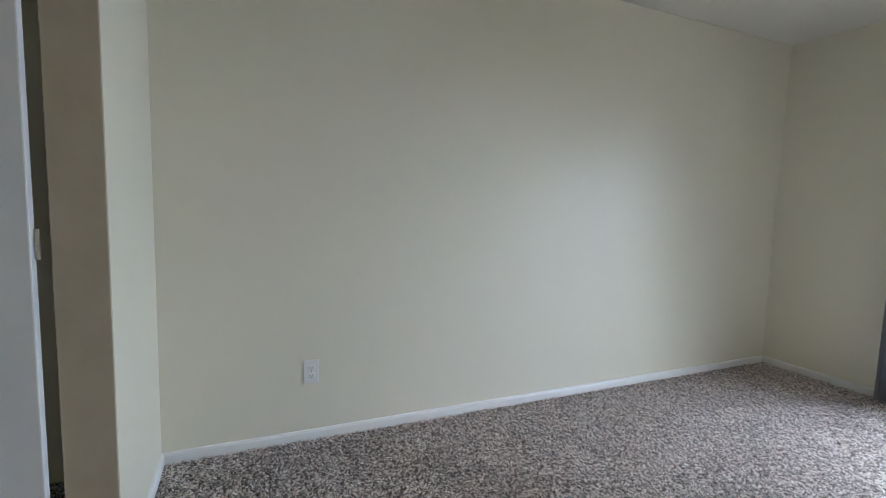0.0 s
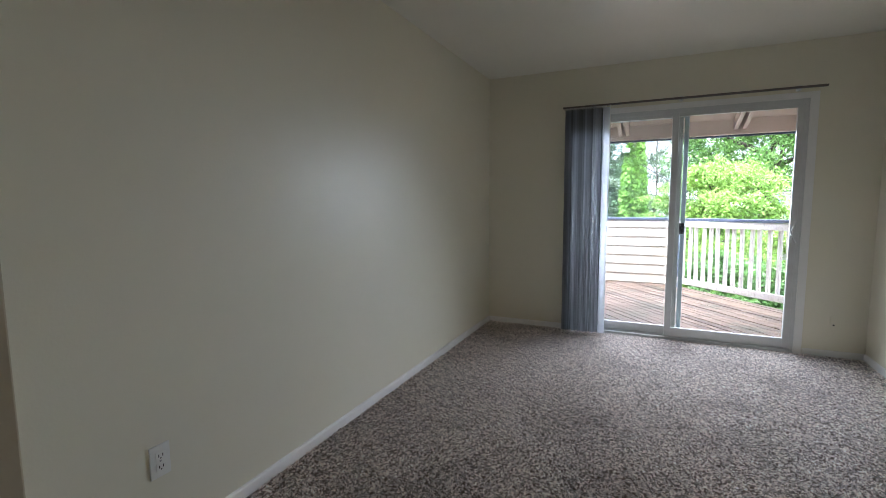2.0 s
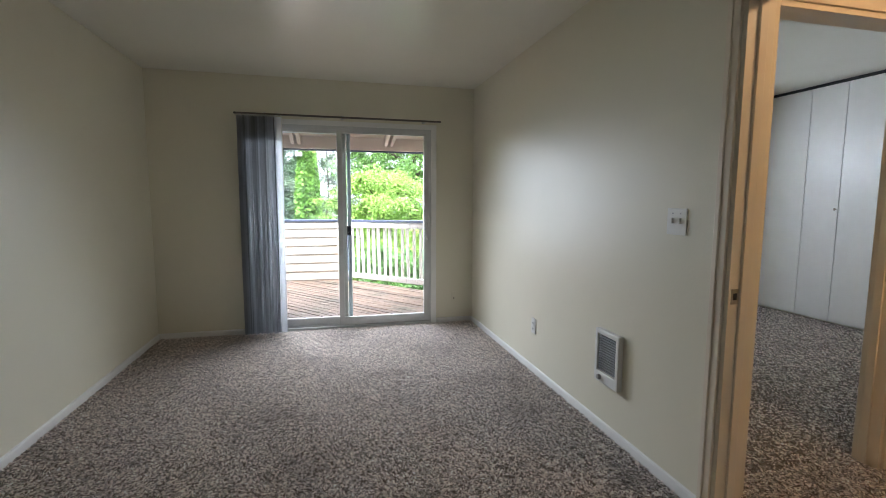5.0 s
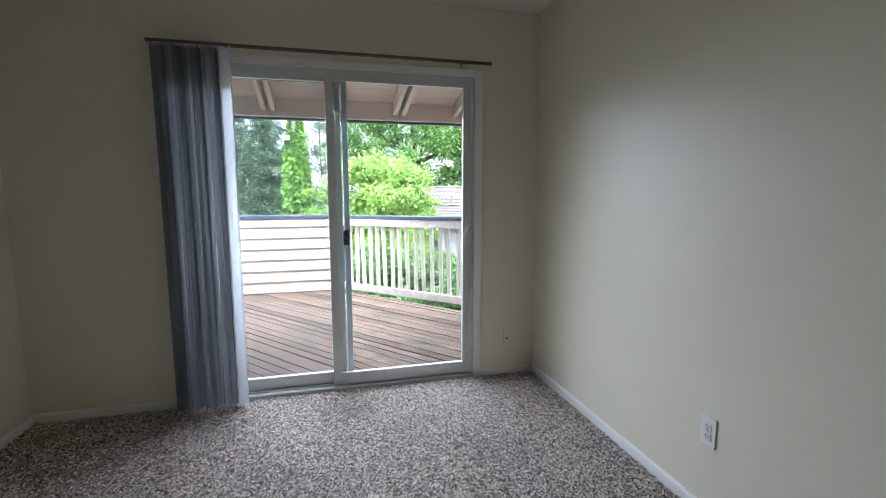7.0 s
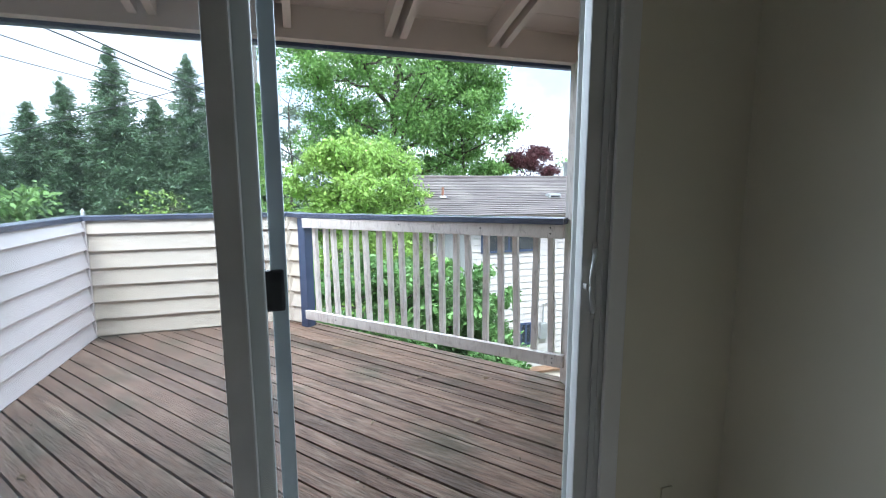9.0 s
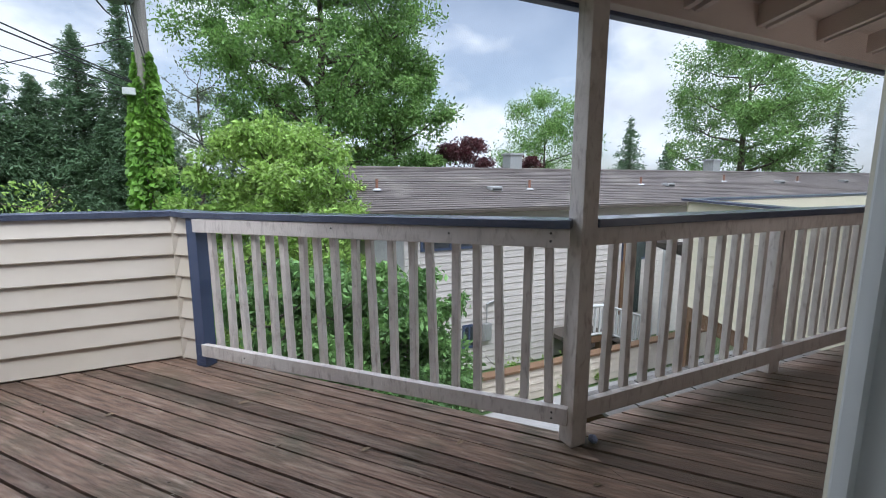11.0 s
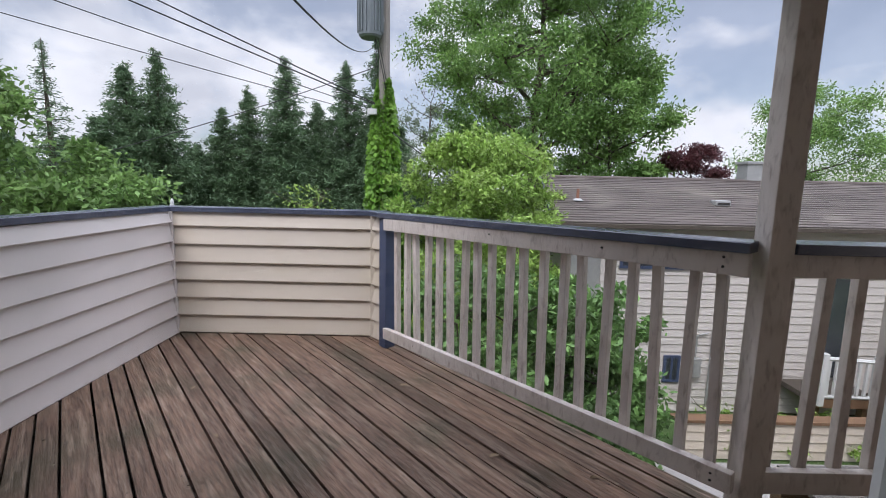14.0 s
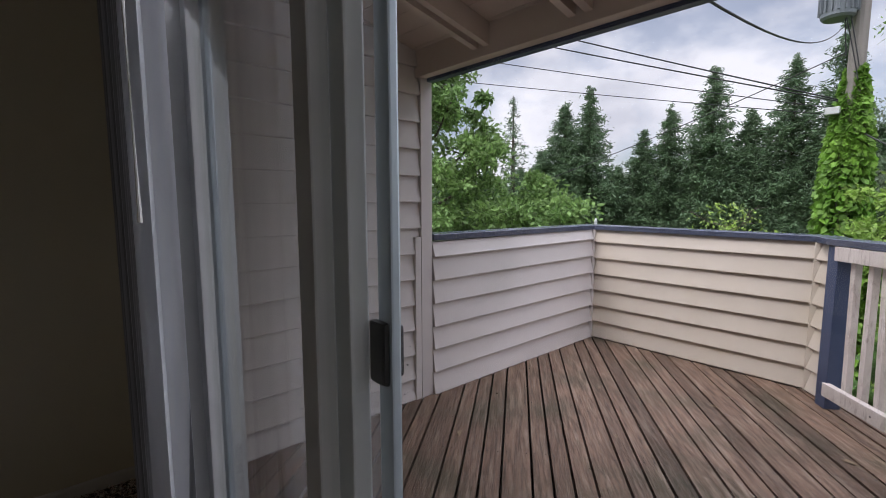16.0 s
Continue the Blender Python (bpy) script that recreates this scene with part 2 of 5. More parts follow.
# same paint, with the lighter lighting of the east-facing sides in its colour
M["siding_east_lit"] = material("cream_siding_east_lit", (0.64, 0.59, 0.565), 0.55, (0.60, 0.55, 0.52), 3.0, 0.9, bump=0.08, bump_scale=30, vary=0.03, stain=(0.56, 0.52, 0.49), stain_scale=1.6)
M["grey_plank"] = material("grey_weathered_plank", (0.185, 0.165, 0.145), 0.85, (0.11, 0.098, 0.086), 14.0, 0.9, stretch=(0.3, 2.0, 1), bump=0.2, vary=0.2)
M["bronze"] = material("dark_bronze_metal", (0.16, 0.145, 0.13), 0.4, (0.12, 0.11, 0.10), 20, 0.6, metal=0.4)
# dark colour for unseen porch walls, to keep bounced light off the railing
M["brown_wall"] = material("dark_brown_unseen_wall", (0.13, 0.10, 0.08), 0.8, (0.10, 0.075, 0.06), 5.0, 0.8, bump=0.1)
M["navy"] = material("navy_painted_wood", (0.036, 0.052, 0.105), 0.45, (0.06, 0.08, 0.14), 6.0, 0.8, bump=0.06, bump_scale=30)
M["cap"] = material("blue_grey_painted_cap", (0.040, 0.047, 0.078), 0.24, (0.085, 0.097, 0.135), 5.0, 0.9, bump=0.10, bump_scale=25)
M["rail"] = material("worn_cream_rail_paint", (0.67, 0.605, 0.55), 0.68, (0.56, 0.50, 0.45), 9.0, 0.9, stretch=(1, 1, 0.35), bump=0.12, bump_scale=40, vary=0.05, stain=(0.52, 0.455, 0.405), stain_scale=6.0, wear=(0.33, 0.275, 0.235), wear_scale=34)
M["soffit"] = material("pink_cream_soffit_paint", (0.62, 0.515, 0.445), 0.6, (0.55, 0.455, 0.385), 4.0, 0.9, bump=0.10, bump_scale=35, vary=0.04)
M["dry_leaf"] = material("dry_leaf", (0.40, 0.31, 0.20), 0.8, (0.28, 0.2, 0.12), 60, 0.8)
M["blue_rag"] = material("blue_rag", (0.12, 0.16, 0.30), 0.9, (0.2, 0.22, 0.3), 40, 0.8)
M["glass"] = pane_material("clear_glass", (0.97, 0.985, 0.975))
M["screen"] = pane_material("insect_screen_mesh", (1, 1, 1), gloss=False, cover=0.13, cover_color=(0.42, 0.43, 0.45))
M["shingle"] = material("brown_grey_asphalt_shingle", (0.118, 0.098, 0.088), 0.9, (0.072, 0.059, 0.054), 9.0, 0.9, stretch=(0.5, 2.2, 1), bump=0.3, bump_scale=50, vary=0.2, stain=(0.150, 0.130, 0.112), stain_scale=1.0)
M["shingle_far"] = material("far_asphalt_shingle", (0.118, 0.098, 0.088), 0.9, (0.072, 0.059, 0.054), 9.0, 0.9, stretch=(0.5, 2.2, 1), bump=0.3, bump_scale=50, island=0.2, stain=(0.150, 0.130, 0.112), stain_scale=1.0)
M["far_siding"] = material("white_lap_siding", (0.57, 0.525, 0.485), 0.6, (0.51, 0.47, 0.43), 2.0, 0.9, vary=0.03, bump=0.05)
M["yellow_siding"] = material("yellow_cream_siding", (0.74, 0.67, 0.50), 0.6, (0.70, 0.63, 0.46), 2.0, 0.9, vary=0.03)
M["far_window"] = material("dark_window_glass", (0.03, 0.035, 0.04), 0.1, (0.05, 0.055, 0.06), 3, 0.5, spec=0.6)
M["cedar"] = material("orange_brown_timber", (0.20, 0.115, 0.06), 0.7, (0.13, 0.07, 0.035), 6, 0.9, stretch=(1, 1, 0.2))
M["pole"] = material("grey_weathered_pole", (0.30, 0.27, 0.24), 0.85, (0.20, 0.18, 0.16), 10, 0.9, stretch=(1, 1, 0.1), bump=0.3, bump_scale=20)
M["can"] = material("grey_transformer_steel", (0.20, 0.225, 0.24), 0.5, (0.16, 0.18, 0.19), 6, 0.7, metal=0.2)
M["wire"] = material("black_cable", (0.03, 0.03, 0.032), 0.6)
M["galv"] = material("galvanised_metal", (0.45, 0.45, 0.44), 0.5, (0.36, 0.36, 0.35), 12, 0.6, metal=0.5)
M["rust"] = material("rusty_pipe", (0.28, 0.13, 0.08), 0.8, (0.2, 0.1, 0.07), 18, 0.7)
M["bark"] = material("brown_grey_bark", (0.10, 0.08, 0.062), 0.9, (0.05, 0.04, 0.03), 7, 0.9, stretch=(1, 1, 0.25), bump=0.5, bump_scale=14)
M["grass"] = material("lawn_and_weeds", (0.075, 0.13, 0.03), 0.95, (0.035, 0.07, 0.018), 3.0, 0.9, bump=0.6, bump_scale=9, stain=(0.12, 0.10, 0.06), stain_scale=0.35)
M["concrete"] = material("grey_concrete", (0.36, 0.34, 0.32), 0.85, (0.29, 0.275, 0.26), 4, 0.9, bump=0.1)
for key, c1, c2 in (("leaf_big", (0.250, 0.400, 0.105), (0.120, 0.235, 0.060)), ("leaf_bright", (0.345, 0.480, 0.110), (0.195, 0.330, 0.066)),
                    ("leaf_ivy", (0.245, 0.430, 0.060), (0.085, 0.205, 0.030)), ("leaf_shrub", (0.185, 0.320, 0.090), (0.075, 0.160, 0.048)),
                    ("leaf_conifer", (0.150, 0.235, 0.115), (0.080, 0.140, 0.070)), ("leaf_grey", (0.25, 0.30, 0.20), (0.14, 0.19, 0.12)),
                    ("leaf_maroon", (0.12, 0.036, 0.04), (0.07, 0.022, 0.026)), ("leaf_near", (0.260, 0.395, 0.115), (0.115, 0.220, 0.065))):
    M[key] = material(key, c1, 0.5, c2, 0.9, 0.9, island=0.45, translucent=0.30, spec=0.35)

# ---------- building helpers ----------
WORLD_OF = {}


def thing(name, at, label, category, group="", kind=""):
    """An empty at the base of a thing, which parents its parts."""
    ob = new(name)
    ob.empty_display_size = 0.05
    ob.matrix_basis = Matrix.Translation(at)
    WORLD_OF[ob] = Matrix.Translation(at)
    return tagged(ob, label, category, group, kind)


def adopt(ob, parent):
    if parent is not None:
        ob.parent = parent
        ob.matrix_parent_inverse = WORLD_OF.get(parent, Matrix()).inverted()
    return ob


def part(name, bm, mat, parent=None, label="", smooth=False):
    """Links a bmesh, in world places, as one mesh object under a thing or a part."""
    data = bpy.data.meshes.new(name)
    bmesh.ops.recalc_face_normals(bm, faces=bm.faces[:])
    bm.to_mesh(data)
    bm.free()
    data.materials.append(mat)
    if smooth:
        for p in data.polygons: p.use_smooth = True
    ob = adopt(new(name, data), parent)
    if label: ob["label"] = label
    return ob


def piece(name, data, m, parent):
    """One more object on a shared mesh, at the pose m."""
    ob = adopt(new(name, data), parent)
    ob.matrix_basis = m
    return ob


def add_box(bm, x0, y0, z0, x1, y1, z1, bevel=0.0, m=None):
    r = bmesh.ops.create_cube(bm, size=1)
    vs = r["verts"]
    bmesh.ops.scale(bm, verts=vs, vec=(x1 - x0, y1 - y0, z1 - z0))
    bmesh.ops.translate(bm, verts=vs, vec=((x0 + x1) / 2, (y0 + y1) / 2, (z0 + z1) / 2))
    if bevel:
        es = list({e for v in vs for e in v.link_edges})
        r2 = bmesh.ops.bevel(bm, geom=es, offset=bevel, segments=2, affect="EDGES", profile=0.6)
        vs = list({v for f in r2["faces"] for v in f.verts} | {v for v in vs if v.is_valid})
    if m is not None: bmesh.ops.transform(bm, matrix=m, verts=vs)
    return vs


def box(x0, y0, z0, x1, y1, z1, bevel=0.0, m=None):
    bm = bmesh.new()
    add_box(bm, x0, y0, z0, x1, y1, z1, bevel, m)
    return bm


def add_tube(bm, points, radii, sides=10, cap=True):
    rings = []
    for i, p in enumerate(points):
        p = Vector(p)
        a, b = Vector(points[max(i - 1, 0)]), Vector(points[min(i + 1, len(points) - 1)])
        q = (b - a).to_track_quat("Z", "Y")
        r = radii[i] if hasattr(radii, "__len__") else radii
        rings.append([bm.verts.new(p + q @ Vector((r * math.cos(2 * math.pi * k / sides), r * math.sin(2 * math.pi * k / sides), 0))) for k in range(sides)])
    for a, b in zip(rings, rings[1:]):
        for k in range(sides):
            bm.faces.new((a[k], a[(k + 1) % sides], b[(k + 1) % sides], b[k]))
    if cap:
        bm.faces.new(rings[0][::-1])
        bm.faces.new(rings[-1])


def tube(points, radii, sides=10):
    bm = bmesh.new()
    add_tube(bm, points, radii, sides)
    return bm


def prism(profile, p0, p1, up=(0, 0, 1)):
    """Sweeps a closed profile of (out, up) from p0 to p1; out points to the right of the way."""
    bm = bmesh.new()
    p0, p1, up = Vector(p0), Vector(p1), Vector(up)
    out = (p1 - p0).normalized().cross(up).normalized()
    a = [bm.verts.new(p0 + out * o + up * u) for o, u in profile]
    b = [bm.verts.new(p1 + out * o + up * u) for o, u in profile]
    k = len(a)
    for i in range(k): bm.faces.new((a[i], a[(i + 1) % k], b[(i + 1) % k], b[i]))
    bm.faces.new(a[::-1])
    bm.faces.new(b)
    return bm


def slab(points, z0, z1):
    """An upright prism over a flat outline."""
    bm = bmesh.new()
    lo = [bm.verts.new((x, y, z0)) for x, y in points]
    hi = [bm.verts.new((x, y, z1)) for x, y in points]
    k = len(lo)
    for i in range(k): bm.faces.new((lo[i], lo[(i + 1) % k], hi[(i + 1) % k], hi[i]))
    bm.faces.new(lo[::-1])
    bm.faces.new(hi)
    return bm


def clip(poly, point, normal):
    """The part of a flat polygon on the inner side of a line."""
    out = []
    for i, p in enumerate(poly):
        q = poly[(i + 1) % len(poly)]
        a = (p[0] - point[0]) * normal[0] + (p[1] - point[1]) * normal[1]
        b = (q[0] - point[0]) * normal[0] + (q[1] - point[1]) * normal[1]
        if a >= 0: out.append(p)
        if a * b < 0:
            k = a / (a - b)
            out.append((p[0] + k * (q[0] - p[0]), p[1] + k * (q[1] - p[1])))
    return out


def setting(name, bm, mat, label="", category="", parent=None):
    ob = part(name, bm, mat, parent)
    return tagged(ob, label, category, "", "structure")


# ---------- the rooms ----------
XL, XR, YN, CEIL, YS = -2.0, 1.04, 3.70, 2.44, -2.1
WOUT = 3.86
DX0, DX1, DTOP = -1.19, 0.59, 2.02          # opening of the glass door
FAR_CEIL = 2.56

setting("floor", box(-2.4, YS - 0.2, -0.2, 5.8, YN, 0.0), M["carpet"], "speckled brown and beige shag carpet floor", "floor")
bm = bmesh.new()
add_box(bm, XL - 0.15, YN, -0.2, DX0, WOUT, 2.75)
add_box(bm, DX1, YN, -0.2, 2.75, WOUT, 2.75)
add_box(bm, DX0, YN, DTOP, DX1, WOUT, 2.75)
add_box(bm, DX0, YN + 0.002, -0.2, DX1, WOUT, -0.004)
setting("wall_north", bm, M["wall"], "cream painted wall with a glass door", "wall")
setting("wall_west", box(XL - 0.15, YS - 0.15, -0.2, XL, YN, 2.75), M["wall"], "plain cream painted wall", "wall")
setting("wall_south", box(XL - 0.15, YS - 0.15, -0.2, 5.9, YS, 2.75), M["wall"], "plain cream painted wall", "wall")
# the east wall with the doorway to the hall
D1A, D1B, D1TOP = -0.325, 0.472, 2.06
bm = bmesh.new()
add_box(bm, XR, D1B, -0.2, XR + 0.12, YN, 2.75)
add_box(bm, XR, YS, -0.2, XR + 0.12, D1A, 2.75)
add_box(bm, XR, D1A, D1TOP, XR + 0.12, D1B, 2.75)
setting("wall_east", bm, M["wall"], "cream painted wall with a doorway to the hall", "wall")
# the wall across the hall, with a doorway to the far room
HY, D2A, D2B, D2TOP = 0.575, 1.30, 2.13, 2.09
bm = bmesh.new()
add_box(bm, XR + 0.12, HY, -0.2, D2A, HY + 0.11, 2.75)
add_box(bm, D2B, HY, -0.2, 5.9, HY + 0.11, 2.75)
add_box(bm, D2A, HY, D2TOP, D2B, HY + 0.11, 2.75)
setting("wall_hall", bm, M["wall"], "cream painted hall wall with a doorway", "wall")
setting("wall_hall_end", box(3.0, YS, -0.2, 3.1, HY, 2.75), M["wall"], "plain cream painted wall", "wall")
bm = bmesh.new()
add_box(bm, 2.75, YN, -0.2, 5.9, WOUT, 0.85)
add_box(bm, 2.75, YN, 2.05, 5.9, WOUT, 2.75)
add_box(bm, 4.05, YN, 0.85, 5.9, WOUT, 2.05)
setting("wall_far_north", bm, M["wall"], "cream wall with a window", "wall")
setting("wall_far_east", box(5.75, YS, -0.2, 5.9, YN, 2.75), M["wall"], "plain cream painted wall", "wall")
setting("ceiling", box(XL, YS, CEIL, XR, YN, CEIL + 0.12), M["ceiling"], "cream painted ceiling with a soft sheen", "ceiling")
setting("ceiling_hall", box(XR + 0.12, YS, FAR_CEIL, 5.75, YN, FAR_CEIL + 0.12), M["ceiling"], "white painted ceiling", "ceiling")

# window of the far room
win = thing("window_1", (3.4, YN + 0.08, 0.85), "white vinyl window with clear glass", "window", kind="structure")
bm = bmesh.new()
for q in ((2.75, 0.85, 2.80, 2.05), (4.00, 0.85, 4.05, 2.05), (2.80, 0.85, 4.00, 0.90), (2.80, 2.00, 4.00, 2.05), (3.38, 0.90, 3.42, 2.00)):
    add_box(bm, q[0], YN + 0.05, q[1], q[2], YN + 0.11, q[3], 0.004)
part("window_frame", bm, M["vinyl"], win)
pn = part("pane", box(2.80, YN + 0.078, 0.90, 4.00, YN + 0.082, 2.00), M["glass"], win)
pn.visible_shadow = False

# stub wall of the closet, its jamb and sliding door edge
STX, STY = -1.300, -0.437
setting("wall_closet", box(XL, STY - 0.125, -0.2, STX, STY, CEIL), M["wall"], "short cream wall beside the closet opening", "wall")
setting("wall_closet_east", box(0.62, STY - 0.125, -0.2, XR, STY, CEIL), M["wall"], "short cream wall beside the closet opening", "wall")
setting("wall_closet_head", box(STX, STY - 0.125, 2.12, 0.62, STY, CEIL), M["wall"], "cream wall above the closet opening", "wall")
setting("trim_closet", box(STX, STY - 0.127, 0.0, STX + 0.014, STY + 0.002, 2.12, 0.003), M["tan_trim"], "tan painted closet jamb", "trim")
cd = thing("closet_door", (-1.275, STY - 0.45, 0.0), "plain white door leaf standing open inside the closet opening", "closet door")
part("panel", box(-1.292, STY - 0.820, 0.012, -1.257, STY - 0.160, 2.08, 0.004), M["trim"], cd)
for z in (0.25, 1.05, 1.85):
    part("hinge", tube([(-1.280, STY - 0.153, z - 0.04), (-1.280, STY - 0.153, z + 0.04)], 0.006, 8), M["brass"], cd, "small brass hinge")
part("knob", tube([(-1.257, STY - 0.76, 0.95), (-1.235, STY - 0.76, 0.95), (-1.222, STY - 0.76, 0.95), (-1.205, STY - 0.76, 0.95)], [0.009, 0.009, 0.022, 0.014], 14), M["brass"], cd, "small brass knob", True)

# baseboards, one run each
BASE = [(0.0, 0.0), (0.012, 0.0), (0.012, 0.042), (0.008, 0.052), (0.0, 0.055)]


def baseboard(p0, p1):
    setting("baseboard", prism(BASE, (*p0, 0.0), (*p1, 0.0)), M["trim"], "white painted baseboard along the carpet", "baseboard")


baseboard((XL, STY), (XL, YN))
baseboard((XL + 0.012, YN), (-1.245, YN))
baseboard((0.645, YN), (XR - 0.012, YN))
baseboard((XR, YN), (XR, D1B + 0.062))
baseboard((STX - 0.005, STY), (XL + 0.012, STY))
baseboard((3.0, HY), (D2B + 0.062, HY))

# casing round the two doorways
CAS = 0.058


def casing(name, m, ya, yb, top, mat, label):
    """Door casing in a frame whose y runs along the wall and whose x points out of it."""
    bm = bmesh.new()
    for a, b, outer in ((ya - CAS, ya - 0.004, (ya - CAS, ya - CAS + 0.022)), (yb + 0.004, yb + CAS, (yb + CAS - 0.022, yb + CAS))):
        add_box(bm, 0.0, a, 0.0, 0.014, b, top + CAS, 0.003, m)
        add_box(bm, 0.0, outer[0], 0.0, 0.020, outer[1], top + CAS, 0.003, m)
    add_box(bm, 0.0, ya - 0.004, top + 0.004, 0.014, yb + 0.004, top + CAS - 0.001, 0.003, m)
    setting(name, bm, mat, label, "trim")


def jamb(name, m, ya, yb, top, deep, mat):
    bm = bmesh.new()
    add_box(bm, -deep - 0.002, ya - 0.004, 0, 0.002, ya + 0.016, top, 0.002, m)
    add_box(bm, -deep - 0.002, yb - 0.016, 0, 0.002, yb + 0.004, top, 0.002, m)
    add_box(bm, -deep - 0.002, ya + 0.016, top - 0.02, 0.002, yb - 0.016, top + 0.003, 0.002, m)
    # the stop against which a door closes
    add_box(bm, -0.080, yb - 0.028, 0, -0.045, yb - 0.016, top - 0.02, 0.002, m)
    add_box(bm, -0.080, ya + 0.016, 0, -0.045, ya + 0.028, top - 0.02, 0.002, m)
    setting(name, bm, mat, "cream painted door jamb with a stop", "trim")


FLIP = Matrix.Rotation(math.pi, 4, "Z")
room_side = Matrix.Translation((XR, D1A + D1B, 0)) @ FLIP
hall_side = Matrix.Translation((XR + 0.12, 0, 0))
across_side = Matrix.Translation((0, HY, 0)) @ Matrix.Rotation(-math.pi / 2, 4, "Z")
casing("trim_door_1", room_side, D1A, D1B, D1TOP, M["hall_trim"], "cream painted door casing")
casing("trim_door_1_hall", hall_side, D1A, D1B, D1TOP, M["hall_trim"], "cream painted door casing")
jamb("trim_jamb_1", room_side, D1A, D1B, D1TOP, 0.12, M["hall_trim"])
casing("trim_door_2", across_side, D2A, D2B, D2TOP, M["hall_trim"], "cream painted door casing")
jamb("trim_jamb_2", across_side, D2A, D2B, D2TOP, 0.11, M["hall_trim"])


def strike(x, y, z, side):
    s = thing("strike_plate", (x, y, z), "worn metal strike plate let into the door jamb", "strike plate", "strike plates")
    ya, yb = sorted((y, y + side * 0.003))
    part("plate", box(x - 0.016, ya, z - 0.03, x + 0.016, yb, z + 0.03, 0.001), M["brass"], s)
    yc, yd = sorted((y + side * 0.003, y + side * 0.0045))
    part("latch_hole", box(x - 0.008, yc, z - 0.013, x + 0.008, yd, z + 0.013), M["dark"], s)


strike(XR + 0.025, D1B - 0.016, 0.93, -1)
s2 = thing("strike_plate", (D2B - 0.016, HY + 0.03, 0.95), "worn metal strike plate let into the door jamb", "strike plate", "strike plates")
part("plate", box(D2B - 0.019, HY + 0.014, 0.92, D2B - 0.016, HY + 0.046, 0.98, 0.001), M["brass"], s2)
part("latch_hole", box(D2B - 0.0205, HY + 0.022, 0.937, D2B - 0.019, HY + 0.038, 0.963), M["dark"], s2)

# ---------- things on the bedroom walls ----------


def outlet(x, y, z, side, blank=False):
    """A duplex outlet on a wall at x, facing side."""
    o = thing("outlet", (x, y, z), "white plastic duplex wall outlet" if not blank else "small white cable wall plate", "outlet", "wall outlets")
    x0, x1 = sorted((x, x + side * 0.006))
    part("cover_plate", box(x0, y - 0.036, z - 0.058, x1, y + 0.036, z + 0.058, 0.0025), M["white_plastic"], o)
    for dz in (-0.02, 0.02):
        a, b = sorted((x + side * 0.006, x + side * 0.009))
        soc = part("socket", box(a, y - 0.017, z + dz - 0.015, b, y + 0.017, z + dz + 0.015, 0.002), M["white_plastic"], o)
        bm = bmesh.new()
        c, d = sorted((x + side * 0.009, x + side * 0.0096))
        for dy in (-0.007, 0.007): add_box(bm, c, y + dy - 0.0015, z + dz - 0.004, d, y + dy + 0.0015, z + dz + 0.006)
        add_box(bm, c, y - 0.002, z + dz - 0.011, d, y + 0.002, z + dz - 0.007)
        part("slot", bm, M["dark"], soc)
    a, b = sorted((x + side * 0.006, x + side * 0.0075))
    part("screw", box(a, y - 0.003, z - 0.003, b, y + 0.003, z + 0.003), M["galv"], o)


outlet(XL, 0.205, 0.350, 1)
outlet(XR, 2.150, 0.360, -1)
SWY, SWZ = 0.745, 1.206
sw = thing("light_switch", (XR, SWY, SWZ), "white double toggle light switch plate", "light switch")
part("cover_plate", box(XR - 0.006, SWY - 0.058, SWZ - 0.058, XR, SWY + 0.058, SWZ + 0.058, 0.0025), M["white_plastic"], sw)
for dy in (-0.023, 0.023):
    part("toggle", box(XR - 0.016, SWY + dy - 0.005, SWZ - 0.008, XR - 0.006, SWY + dy + 0.005, SWZ + 0.016, 0.002), M["white_plastic"], sw)
    part("screw", box(XR - 0.0075, SWY + dy - 0.003, SWZ + 0.033, XR - 0.006, SWY + dy + 0.003, SWZ + 0.039), M["galv"], sw)
cable = thing("cable_outlet", (0.832, YN, 0.277), "small cream cable plate with a dark jack", "outlet")
part("cover_plate", box(0.812, YN - 0.006, 0.227, 0.852, YN, 0.327, 0.002), M["wall"], cable)
part("jack", tube([(0.832, YN - 0.014, 0.260), (0.832, YN - 0.005, 0.260)], 0.006, 10), M["dark"], cable)

# wall heater
ht = thing("wall_heater", (XR, 1.18, 0.29), "white fan wall heater with grey louvred grille", "heater")
HY0, HY1, HZ0, HZ1 = 1.075, 1.290, 0.288, 0.588
bm = bmesh.new()
add_box(bm, XR - 0.032, HY0, HZ0, XR, HY0 + 0.026, HZ1, 0.006)
add_box(bm, XR - 0.032, HY1 - 0.026, HZ0, XR, HY1, HZ1, 0.006)
add_box(bm, XR - 0.032, HY0 + 0.018, HZ1 - 0.028, XR, HY1 - 0.018, HZ1, 0.006)
add_box(bm, XR - 0.032, HY0 + 0.018, HZ0, XR, HY1 - 0.018, HZ0 + 0.062, 0.006)
part("cover", bm, M["heater"], ht)
part("backing", box(XR - 0.010, HY0 + 0.02, HZ0 + 0.05, XR - 0.004, HY1 - 0.02, HZ1 - 0.02), M["dark"], ht)
for k in range(15):
    z = HZ0 + 0.068 + k * 0.0142
    part("louvre", box(XR - 0.026, HY0 + 0.027, z, XR - 0.016, HY1 - 0.027, z + 0.0075, 0.0015), M["grille"], ht)
kn = part("thermostat_knob", tube([(XR - 0.046, HY1 - 0.055, HZ0 + 0.03), (XR - 0.030, HY1 - 0.055, HZ0 + 0.03)], [0.013, 0.016], 16), M["knob"], ht)
